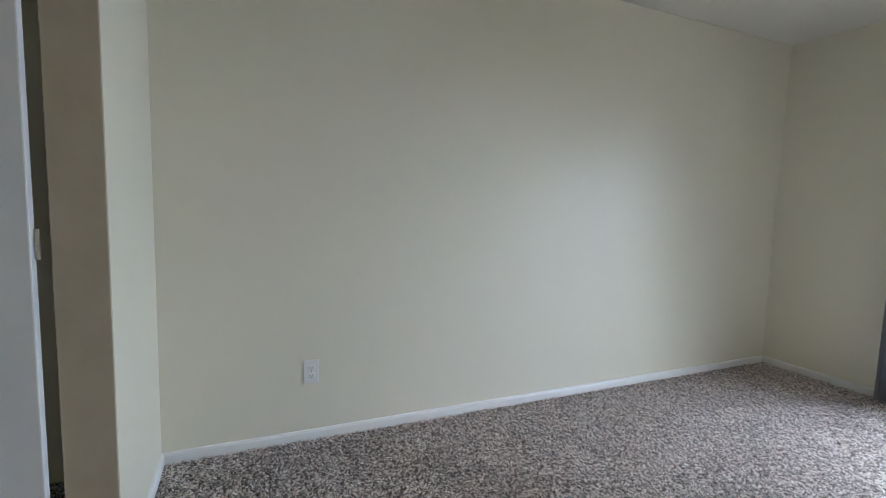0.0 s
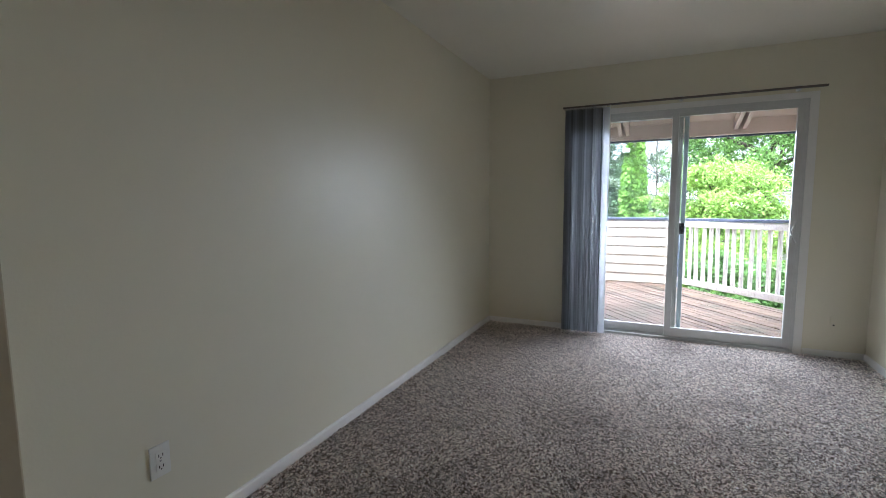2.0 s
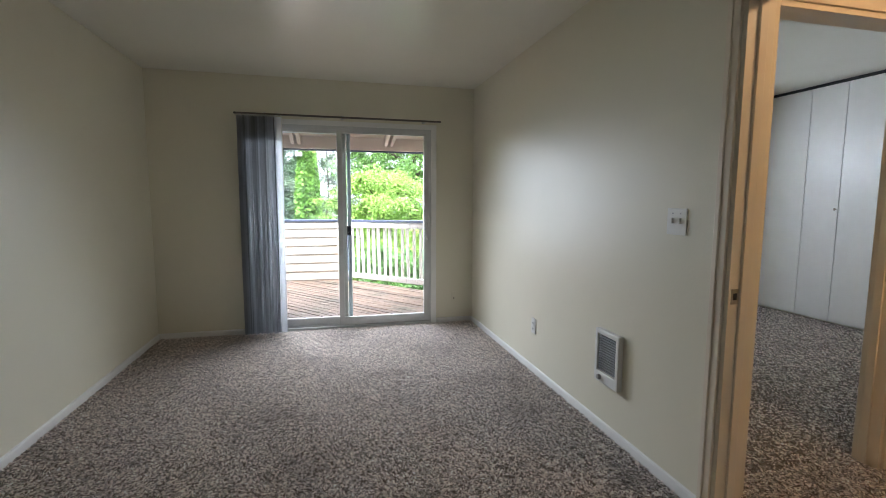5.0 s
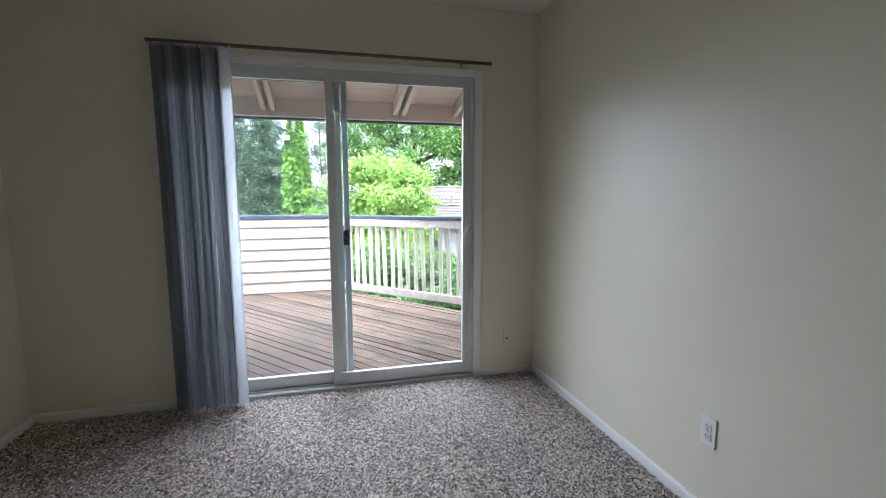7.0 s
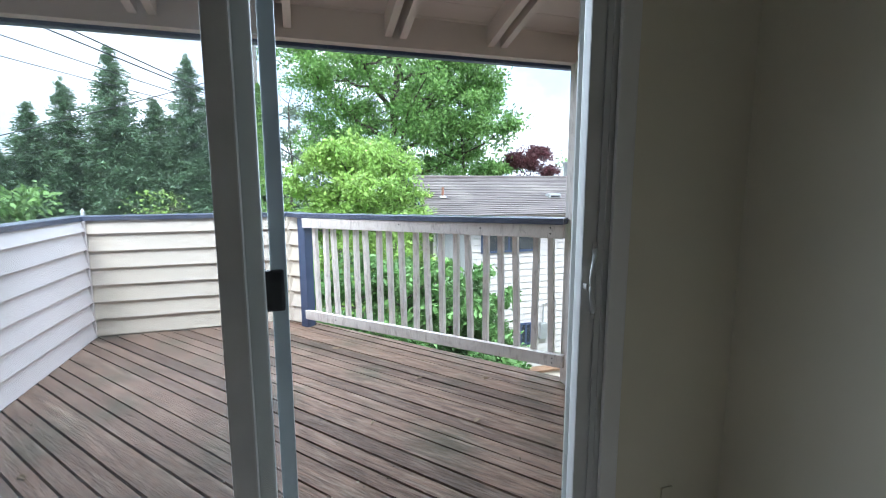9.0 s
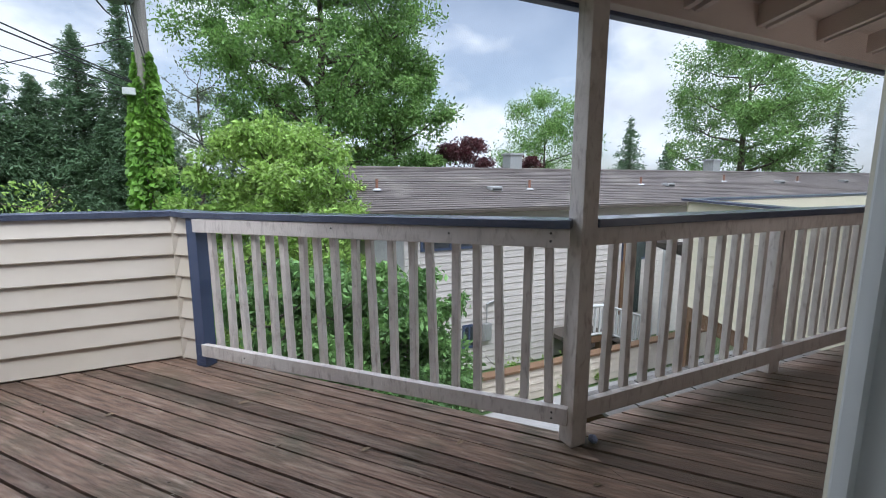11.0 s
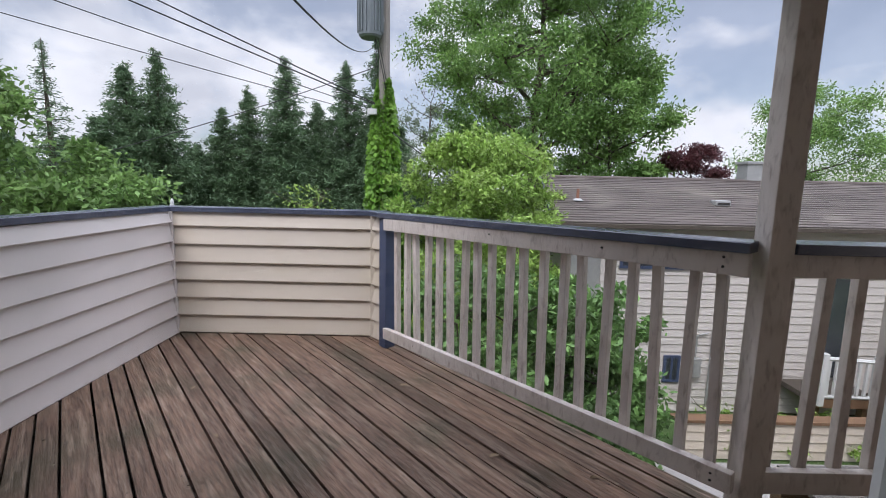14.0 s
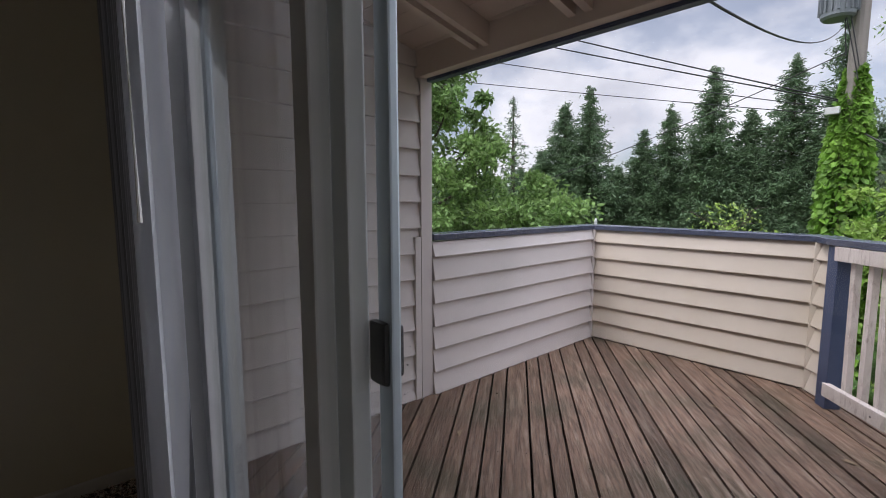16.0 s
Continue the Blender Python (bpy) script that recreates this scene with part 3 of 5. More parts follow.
part("pointer", box(XR - 0.0475, HY1 - 0.057, HZ0 + 0.03, XR - 0.046, HY1 - 0.053, HZ0 + 0.042), M["white_plastic"], kn)

# ---------- the sliding glass door ----------
gd = thing("glass_door", (-0.3, 3.78, 0.0), "white vinyl sliding glass door, closed, onto a wooden deck", "glass door")
bm = bmesh.new()
add_box(bm, DX0, YN + 0.004, 0.0, DX0 + 0.035, WOUT + 0.01, DTOP, 0.003)
add_box(bm, DX1 - 0.018, YN + 0.004, 0.0, DX1, WOUT - 0.01, DTOP, 0.003)
add_box(bm, DX0 + 0.035, YN + 0.004, DTOP - 0.032, DX1 - 0.018, WOUT - 0.01, DTOP, 0.003)
# track ribs along the jambs and head
for y in (3.710, 3.750, 3.790, 3.830):
    add_box(bm, DX1 - 0.034, y - 0.003, 0.03, DX1 - 0.017, y + 0.003, DTOP - 0.03)
    add_box(bm, DX0 + 0.034, y - 0.003, DTOP - 0.044, DX1 - 0.034, y + 0.003, DTOP - 0.031)
part("door_frame", bm, M["vinyl"], gd)
bm = bmesh.new()
add_box(bm, DX0 + 0.035, YN - 0.004, 0.0, DX1 - 0.018, WOUT + 0.02, 0.026, 0.004)
for y in (3.731, 3.769, 3.803, 3.840): add_box(bm, DX0 + 0.035, y - 0.0025, 0.025, DX1 - 0.018, y + 0.0025, 0.038)
part("sill", bm, M["vinyl"], gd, "white sill with metal tracks")


def sash(name, x0, x1, y0, y1, z0, z1, stile, top, bottom, mat, glass, label):
    bm = bmesh.new()
    add_box(bm, x0, y0, z0, x0 + stile, y1, z1, 0.004)
    add_box(bm, x1 - stile, y0, z0, x1, y1, z1, 0.004)
    add_box(bm, x0 + stile - 0.002, y0 + 0.001, z1 - top, x1 - stile + 0.002, y1 - 0.001, z1, 0.003)
    add_box(bm, x0 + stile - 0.002, y0 + 0.001, z0, x1 - stile + 0.002, y1 - 0.001, z0 + bottom, 0.003)
    s = part(name, bm, mat, gd, label)
    ym = (y0 + y1) / 2
    p = part("pane", box(x0 + stile - 0.004, ym - 0.002, z0 + bottom - 0.004, x1 - stile + 0.004, ym + 0.002, z1 - top + 0.004), glass, s)
    p.visible_shadow = False
    return s


slide = sash("sliding_panel", -0.355, 0.567, 3.714, 3.748, 0.036, 1.992, 0.052, 0.045, 0.075, M["vinyl"], M["glass"], "closed sliding panel")
fixed = sash("fixed_panel", -1.153, -0.268, 3.752, 3.786, 0.036, 1.992, 0.052, 0.045, 0.075, M["vinyl"], M["glass"], "fixed glass panel")
scr = sash("screen_panel", -1.130, -0.222, 3.794, 3.812, 0.038, 1.985, 0.036, 0.04, 0.05, M["aluminium"], M["screen"], "blue-grey metal insect screen, pushed aside")
bm = bmesh.new()
add_box(bm, -0.272, 3.785, 0.940, -0.228, 3.801, 1.038, 0.007)
add_box(bm, -0.268, 3.811, 0.948, -0.232, 3.825, 1.030, 0.006)
part("screen_latch", bm, M["black"], scr, "black plastic latch")
# curved pull and its thumb lever
pull = [(0.552 - 0.030 * math.sin(math.pi * k / 14), 3.712 - 0.030 * math.sin(math.pi * k / 14) ** 0.7, 0.893 + 0.166 * k / 14) for k in range(15)]
bm = bmesh.new()
add_tube(bm, pull, [0.0085 - 0.0035 * math.sin(math.pi * k / 14) for k in range(15)], 10)
add_box(bm, 0.545, 3.7105, 0.872, 0.560, 3.7145, 1.078, 0.0015)
part("pull_handle", bm, M["vinyl"], slide, "white curved pull handle", True)
part("lock_lever", box(0.519, 3.698, 0.957, 0.526, 3.715, 0.972, 0.002), M["galv"], slide)
# inside casing of the glass door
bm = bmesh.new()
add_box(bm, DX1 - 0.006, YN - 0.013, 0.0, DX1 + 0.050, YN, DTOP + 0.038, 0.004)
add_box(bm, DX0 - 0.050, YN - 0.013, 0.0, DX0 + 0.006, YN, DTOP + 0.038, 0.004)
add_box(bm, DX0 + 0.006, YN - 0.013, DTOP - 0.010, DX1 - 0.006, YN, DTOP + 0.037, 0.004)
setting("trim_glass_door", bm, M["trim"], "white painted casing round the glass door", "trim")

# ---------- vertical blind ----------
vb = thing("vertical_blind", (-0.3, 3.62, 2.09), "grey vertical blind gathered at one end of its track", "blind")
bm = bmesh.new()
add_box(bm, -1.262, 3.606, 2.073, 0.668, 3.634, 2.088, 0.003)
part("headrail", bm, M["bronze"], vb, "thin dark bronze metal track")
for x in (-1.0, -0.3, 0.5):
    part("bracket", box(x - 0.012, 3.632, 2.066, x + 0.012, YN, 2.098, 0.002), M["vinyl"], vb)
VANES = 30
for k in range(VANES):
    x = -1.222 + k * 0.0115
    a = radians(104 - 8 * math.sin(k * 2.1)) if k < VANES - 1 else radians(22)
    bm = bmesh.new()
    rows = []
    lean = 0.004 * math.sin(k * 1.7)
    for z in (0.022 + 0.006 * math.sin(k * 1.3), 1.0, 2.058):
        row = []
        for j in range(6):
            u = (j / 5 - 0.5) * 0.089
            bow = 0.007 * (1 - (2 * j / 5 - 1) ** 2)
            px, py = u * math.cos(a) - bow * math.sin(a), u * math.sin(a) + bow * math.cos(a)
            row.append(bm.verts.new((x + px + lean * (2.06 - z), 3.620 - py, z)))
        rows.append(row)
    for r0, r1 in zip(rows, rows[1:]):
        for j in range(5): bm.faces.new((r0[j], r0[j + 1], r1[j + 1], r1[j]))
    bmesh.ops.solidify(bm, geom=bm.faces[:], thickness=0.0012)
    v = part("vane", bm, M["blind"], vb, smooth=True)
    part("clip", box(x - 0.004, 3.612, 2.055, x + 0.004, 3.628, 2.073), M["white_plastic"], v)
part("wand", tube([(-0.850, 3.585, 2.07), (-0.846, 3.580, 1.62), (-0.848, 3.582, 1.17)], [0.0035, 0.0035, 0.005], 8), M["white_plastic"], vb, "thin white tilt wand")

# ---------- closet doors of the far room ----------
CX = 4.75
setting("wall_far_closet_head", box(CX, YS, 2.535, CX + 0.05, YN, FAR_CEIL), M["dark"], "dark gap above the closet doors", "trim")
for k, (ya, yb) in enumerate(((1.53, 1.93), (1.93, 2.33), (2.33, 2.73), (2.73, 3.10), (3.10, 3.62))):
    c = thing("closet_door", (CX, (ya + yb) / 2, 0.0), "plain white bifold closet door panel with a small knob", "closet door", "bifold closet doors")
    part("panel", box(CX, ya + 0.003, 0.02, CX + 0.03, yb - 0.003, 2.528, 0.003), M["trim"], c)
    if k in (3, 4):
        yk = yb - 0.06 if k == 4 else ya + 0.02
        part("knob", tube([(CX, yk, 1.22), (CX - 0.012, yk, 1.22), (CX - 0.022, yk, 1.22), (CX - 0.028, yk, 1.22)], [0.006, 0.006, 0.015, 0.010], 12), M["brass"], c, "small brass knob")
setting("wall_far_closet", box(CX + 0.04, YS, -0.1, CX + 0.10, YN, FAR_CEIL), M["wall"], "wall behind the closet doors", "wall")
DLX, DLY = 3.93, 2.99
dl = thing("downlight", (DLX, DLY, FAR_CEIL), "small recessed ceiling downlight, lit", "ceiling light")
part("ring", tube([(DLX, DLY, FAR_CEIL - 0.006), (DLX, DLY, FAR_CEIL)], [0.05, 0.055], 20), M["trim"], dl)
bulb = bpy.data.materials.new("warm_bulb")
bulb.use_nodes = True
bulb.node_tree.nodes["Principled BSDF"].inputs["Emission Color"].default_value = (1, 0.85, 0.6, 1)
bulb.node_tree.nodes["Principled BSDF"].inputs["Emission Strength"].default_value = 4.0
part("bulb", tube([(DLX, DLY, FAR_CEIL - 0.010), (DLX, DLY, FAR_CEIL - 0.006)], [0.028, 0.03], 16), bulb, dl)
hl = thing("hall_light", (1.75, -0.45, FAR_CEIL), "warm flush ceiling light in the hall", "ceiling light")
part("base", tube([(1.75, -0.45, FAR_CEIL - 0.03), (1.75, -0.45, FAR_CEIL)], [0.09, 0.10], 20), M["trim"], hl)
part("bulb", tube([(1.75, -0.45, FAR_CEIL - 0.06), (1.75, -0.45, FAR_CEIL - 0.03)], [0.03, 0.045], 14), bulb, hl)

# ---------- the deck ----------
DZ = -0.095
RA, RB = Vector((-0.150, 7.070)), Vector((1.440, 5.215))
CORNER, PILLAR = (-1.935, 7.285), (-0.290, 7.285)
way = (RB - RA).normalized()
side = Vector((-way.y, way.x))
if side.y < 0: side = -side
# wing of the house beside the deck
setting("wall_wing", box(-2.25, WOUT, -3.2, -1.985, 5.30, 2.75), M["siding_east_lit"], "house wall behind the lap siding", "wall")
setting("wall_outer", box(0.70, WOUT, -3.2, 1.9, WOUT + 0.02, 2.75), M["siding"], "outer house wall", "wall")
# out of view; coloured dark to lower the bounce under the porch
setting("wall_porch", box(1.9, WOUT, -3.2, 9.0, WOUT + 0.02, 2.75), M["brown_wall"], "unseen house wall along the porch, dark brown to cut bounced light", "wall")


def lap_board(parent, p0, p1, z, h, mat, z1=None):
    """One lap siding board from p0 to p1, thicker at its lower edge; its face is to the right of the way."""
    prof = [(0.0, 0.0), (0.032, 0.0), (0.034, 0.005), (0.004, h + 0.012), (0.0, h + 0.012)]
    return part("siding_board", prism(prof, (*p0, z), (*p1, z)), mat, parent)


# added out of view to block sky light from the porch's open end
setting("wall_porch_end", box(6.6, WOUT + 0.02, -3.2, 6.75, 5.21, 2.6), M["brown_wall"], "unseen added wall that blocks light at the porch end", "wall")


# wing and side parapet take the copy coloured as the lighter-lit side
wing = thing("wing_siding", (-1.985, 4.6, DZ), "painted lap siding of the house beside the deck, its lighter lit tone in the colour", "siding", kind="structure")
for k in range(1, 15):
    lap_board(wing, (-1.985, WOUT), (-1.985, 5.235), -0.119 + k * 0.164, 0.164, M["siding_east_lit"])
part("corner_board", box(-1.99, 5.235, DZ, -1.945, 5.325, 2.25, 0.004), M["siding_east_lit"], wing)
part("corner_board", box(-2.25, 5.30, -3.2, -1.992, 5.325, 2.25), M["siding_east_lit"], wing)
part("edge_strip", box(-1.985, 5.186, DZ, -1.945, 5.232, 0.975, 0.004), M["siding_east_lit"], wing)

# solid parapet, two sided wall with siding on the deck side
par = thing("parapet", (-1.2, 7.3, DZ), "solid deck parapet clad in cream lap siding under a navy cap", "parapet", kind="structure")
part("core", box(-2.08, 5.33, -0.30, -1.957, 7.40, 0.925), M["siding_east_lit"], par)
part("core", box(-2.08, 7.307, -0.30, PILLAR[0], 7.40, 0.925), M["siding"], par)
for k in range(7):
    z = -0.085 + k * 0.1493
    if k: lap_board(par, (-1.957, 5.33), (-1.957, 7.285), 0.061 + (k - 1) * 0.155, 0.155 if k < 6 else 0.085, M["siding_east_lit"])
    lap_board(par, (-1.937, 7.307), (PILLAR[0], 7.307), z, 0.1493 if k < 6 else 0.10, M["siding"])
# the short turned end by the blue post
p_end = Vector((RA.x - 0.012, RA.y + 0.045))
for k in range(7):
    lap_board(par, (PILLAR[0] + 0.004, 7.285), (p_end.x, p_end.y + 0.03), -0.085 + k * 0.1493, 0.1493 if k < 6 else 0.10, M["siding"])
lap_board(par, (-1.957, 5.33), (-1.957, 7.285), -0.094, 0.155, M["siding_east_lit"])
lap_board(wing, (-1.985, WOUT), (-1.985, 5.235), -0.094, 0.139, M["siding_east_lit"])
part("corner_strip", box(-1.953, 7.262, DZ, -1.922, 7.293, 0.925, 0.004), M["siding_east_lit"], par)
part("corner_strip", box(PILLAR[0] - 0.020, 7.250, DZ, PILLAR[0] + 0.022, 7.292, 0.925, 0.004), M["siding"], par)
part("end_cap", box(PILLAR[0], 7.300, -0.30, RA.x - 0.01, 7.40, 0.925), M["siding"], par)


def cap_run(parent, pts, z_of, width, mat, name="cap"):
    """A capping board along a line of places, mitred at the turns."""
    bm = bmesh.new()
    n = len(pts)
    rings = []
    for i, p in enumerate(pts):
        p = Vector(p)
        d0 = (p - Vector(pts[i - 1])).normalized() if i else None
        d1 = (Vector(pts[i + 1]) - p).normalized() if i < n - 1 else None
        n0 = Vector((-d0.y, d0.x)) if d0 else None
        n1 = Vector((-d1.y, d1.x)) if d1 else None
        m = n0 if n1 is None else n1 if n0 is None else (n0 + n1).normalized() / max(0.5, (n0 + n1).normalized().dot(n0))
        z = z_of[i]
        rings.append([bm.verts.new((p.x + m.x * s, p.y + m.y * s, z + u)) for s, u in ((-width, -0.040), (width, -0.040), (width, -0.004), (width - 0.004, 0), (-width + 0.004, 0), (-width, -0.004))])
    for a, b in zip(rings, rings[1:]):
        for k in range(6): bm.faces.new((a[k], a[(k + 1) % 6], b[(k + 1) % 6], b[k]))
    bm.faces.new(rings[0][::-1])
    bm.faces.new(rings[-1])
    return part(name, bm, mat, parent)


cap_run(par, [(-2.015, 5.335), (-2.015, 7.352), (-0.27, 7.352)], [0.985, 0.966, 0.966], 0.078, M["cap"])
fin = thing("post_finial", (-1.95, 7.33, 0.966), "small white finial ornament on the parapet cap", "ornament")
part("knob", tube([(-1.95, 7.33, 0.966), (-1.95, 7.33, 0.975), (-1.95, 7.33, 0.985), (-1.95, 7.33, 1.000), (-1.95, 7.33, 1.012), (-1.95, 7.33, 1.030)], [0.016, 0.018, 0.010, 0.017, 0.012, 0.002], 12), M["vinyl"], fin, smooth=True)

# railing with balusters on the slanting edge
rl = thing("deck_railing", (0.65, 6.1, DZ), "worn cream wooden railing with square balusters and navy cap", "railing", "deck railings")
turn = Matrix.Translation((RA.x, RA.y, 0)) @ Matrix.Rotation(math.atan2(way.y, way.x), 4, "Z")
L = (RB - RA).length
TILT = math.atan2(0.050, L)                     # the rail climbs a little towards the house
tilt = turn @ Matrix.Rotation(-TILT, 4, "Y")
bp = thing("blue_post", (RA.x, RA.y, DZ), "navy painted wooden post at the end of the parapet", "post")
part("shaft", box(-0.045, -0.045, DZ, 0.045, 0.045, 0.925, 0.004, turn), M["navy"], bp)
part("top_rail", box(0.048, -0.058, 0.838, L, -0.020, 0.925, 0.004, tilt), M["rail"], rl)
part("bottom_rail", box(0.030, -0.060, -0.012, L + 0.01, -0.020, 0.072, 0.004, tilt), M["rail"], rl)
cap_run(rl, [(-0.268, 7.352), (RA.x - 0.012, RA.y + 0.035), (RB.x - 0.012, RB.y + 0.012)], [0.967, 0.968, 1.017], 0.072, M["cap"])
bal = bpy.data.meshes.new("baluster")
bmb = box(-0.019, -0.019, 0.0, 0.019, 0.019, 0.815, 0.003)
bmb.to_mesh(bal)
bmb.free()
bal.materials.append(M["rail"])
for k in range(19):
    s = 0.150 + k * 0.1225
    if s > L - 0.06: break
    piece("baluster", bal, tilt @ Matrix.Translation((s, 0.0, 0.030)) @ Matrix.Rotation(radians(1.2 * math.sin(k * 2.3)), 4, "Y"), rl)
screw = bpy.data.meshes.new("screw")
bmb = tube([(0, 0, 0), (0, 0, 0.004)], [0.006, 0.005], 8)
bmb.to_mesh(screw)
bmb.free()
screw.materials.append(M["dark"])
for s, z in ((0.42, 0.030), (1.15, 0.895), (1.86, 0.890), (2.36, 0.905), (2.36, 0.868), (2.38, 0.045), (2.38, 0.015)):
    piece("screw", screw, tilt @ Matrix.Translation((s, -0.0585, z)) @ Matrix.Rotation(radians(90), 4, "X"), rl)

# roof post and the straight railing beyond it
PX, PY = RB.x + 0.052, RB.y + 0.012
po = thing("roof_post", (PX, PY, DZ), "cream painted wooden post holding the porch roof", "post")
part("shaft", box(PX - 0.046, PY - 0.046, DZ, PX + 0.046, PY + 0.046, 1.965, 0.005), M["rail"], po)
r2 = thing("deck_railing", (3.2, 5.25, DZ), "worn cream wooden railing with square balusters and navy cap", "railing", "deck railings")
RY, RX1 = PY + 0.02, 8.2
part("bottom_rail", box(PX + 0.047, RY - 0.020, 0.005, RX1, RY + 0.018, 0.100, 0.004), M["rail"], r2)
climb = Matrix.Translation((PX, RY, 0.97)) @ Matrix.Rotation(0.003, 4, "Y") @ Matrix.Translation((-PX, -RY, -0.97))
part("cap", box(PX + 0.048, RY - 0.075, 0.977, RX1, RY + 0.068, 1.017, 0.004, climb), M["cap"], r2)
part("top_rail", box(PX + 0.047, RY - 0.020, 0.885, RX1, RY + 0.018, 0.975, 0.004, climb), M["rail"], r2)
part("post", box(3.225, RY + 0.018, DZ, 3.340, RY + 0.13, 0.976, 0.004), M["rail"], r2)
part("post", box(5.4, RY + 0.018, DZ, 5.49, RY + 0.11, 0.976, 0.004), M["rail"], r2)
for k in range(52):
    x = 1.600 + k * 0.1437
    if x > RX1 - 0.05: break
    if abs(x - 3.28) < 0.08: continue
    piece("baluster", bal, Matrix.Translation((x, RY + 0.038, 0.085)) @ Matrix.Rotation(radians(0.9 * math.sin(k * 1.9)), 4, "Y"), r2)

# porch beam, rafters and roof boards
BZ = 1.952
bmn = bmesh.new()
add_box(bmn, -2.25, 5.285, BZ - 0.018, 9.0, 5.335, BZ + 0.22, 0.004)
setting("fascia", bmn, M["navy"], "navy painted fascia along the porch roof", "trim")
setting("beam", box(-1.985, 5.215, BZ, 9.0, 5.283, BZ + 0.185, 0.005), M["soffit"], "cream painted porch beam", "beam")
SLOPE = 0.235
pr = thing("porch_roof", (0, 4.6, 2.2), "cream painted porch ceiling boards on paired rafters", "porch roof", kind="structure")


def rafter(x):
    bm = bmesh.new()
    y0, y1 = WOUT, 5.222
    z0, z1 = BZ + 0.045 + SLOPE * (y1 - y0), BZ + 0.045
    prof = ((y0, z0), (y1, z1), (y1, z1 + 0.11), (y0, z0 + 0.11))
    a = [bm.verts.new((x - 0.019, y, z)) for y, z in prof]
    b = [bm.verts.new((x + 0.019, y, z)) for y, z in prof]
    for i in range(4): bm.faces.new((a[i], a[(i + 1) % 4], b[(i + 1) % 4], b[i]))
    bm.faces.new(a[::-1])
    bm.faces.new(b)
    part("rafter", bm, M["soffit"], pr)


for k in range(13):
    x = -1.415 + k * 0.585
    rafter(x - 0.040)
    rafter(x + 0.040)
for k in range(11):
    y0 = WOUT + k * 0.1335
    y1 = y0 + 0.130
    bm = bmesh.new()
    za, zb = BZ + 0.157 + SLOPE * (5.222 - y0), BZ + 0.157 + SLOPE * (5.222 - y1)
    prof = ((y0, za), (y1, zb), (y1, zb + 0.018), (y0, za + 0.018))
    a = [bm.verts.new((-1.985, y, z)) for y, z in prof]
    b = [bm.verts.new((9.0, y, z)) for y, z in prof]
    for i in range(4): bm.faces.new((a[i], a[(i + 1) % 4], b[(i + 1) % 4], b[i]))
    bm.faces.new(a[::-1])
    bm.faces.new(b)
    part("roof_board", bm, M["soffit"], pr)
bm = bmesh.new()
prof = ((3.5, BZ + 0.185 + SLOPE * 1.72), (5.38, BZ + 0.185 - SLOPE * 0.16), (5.38, BZ + 0.225 - SLOPE * 0.16), (3.5, BZ + 0.225 + SLOPE * 1.72))
a = [bm.verts.new((-2.4, y, z + 0.03)) for y, z in prof]
b = [bm.verts.new((9.0, y, z + 0.03)) for y, z in prof]
for i in range(4): bm.faces.new((a[i], a[(i + 1) % 4], b[(i + 1) % 4], b[i]))
bm.faces.new(a[::-1])
bm.faces.new(b)
part("roof_covering", bm, M["shingle"], pr, "brown shingle roof covering")

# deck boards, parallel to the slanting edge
# frame colour carries the shade seen through the gaps between boards
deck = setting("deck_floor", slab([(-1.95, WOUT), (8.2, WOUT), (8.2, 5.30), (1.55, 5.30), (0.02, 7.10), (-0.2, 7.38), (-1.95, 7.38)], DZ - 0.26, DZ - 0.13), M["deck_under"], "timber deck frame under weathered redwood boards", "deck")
across = -side
along = (way + across * 0.022).normalized()
BOARDS, PERIOD = ((0.0, 0.146), (0.146, 0.102), (0.248, 0.094), (0.342, 0.095)), 0.437      # one wide board, then three narrow ones
count = 0
for k in range(-18, 16):
    for off, wide in BOARDS:
        o = RA + across * (0.116 + k * PERIOD + off + 0.0065)
        e = across * (wide - 0.013)
        strip = [(v.x, v.y) for v in (o - along * 9, o + along * 12, o + along * 12 + e, o - along * 9 + e)]
        for lines in (
            [((-1.952, 0), (1, 0)), ((0, WOUT + 0.012), (0, 1)), ((0, 7.30), (0, -1)), ((1.50, 0), (-1, 0)), (RA + side * 0.105, across)],
            [((1.50, 0), (1, 0)), ((0, WOUT + 0.012), (0, 1)), ((0, 5.33), (0, -1)), ((8.2, 0), (-1, 0))],
        ):
            poly = strip
            for v, nn in lines:
                poly = clip(poly, v, nn) if poly else poly
            if len(poly) < 3: continue
            count += 1
            dz = 0.0025 * math.sin(count * 5.3)
            part("deck_board", slab(poly, DZ - 0.038 + dz, DZ + dz), M["deck"], deck)
nail = bpy.data.meshes.new("nail_head")
bmb = tube([(0, 0, 0), (0, 0, 0.0015)], 0.004, 6)
bmb.to_mesh(nail)
bmb.free()
nail.materials.append(M["dark"])
for k in range(0, 9):
    for off, wide in BOARDS:
        for j in range(-4, 7):
            for e in (0.022, wide - 0.022):
                v = RA + across * (0.116 + k * PERIOD + off + e) + along * (j * 0.61 + 0.2 + 0.012 * math.sin(7 * k + j + 40 * off))
                if not (-1.9 < v.x < 1.4 and 3.95 < v.y < 7.2): continue
                piece("nail_head", nail, Matrix.Translation((v.x, v.y, DZ + 0.0022)), deck)
setting("trim_deck_edge", box(1.62, 5.335, DZ - 0.24, 8.2, 5.372, DZ - 0.055, 0.004), M["rail"], "painted edge board along the deck under the railing", "trim")
setting("rim_joist", box(-0.02, 0.098, DZ - 0.24, L + 0.05, 0.135, DZ - 0.045, 0.003, turn), M["rail"], "painted rim board along the slanting deck edge", "trim")

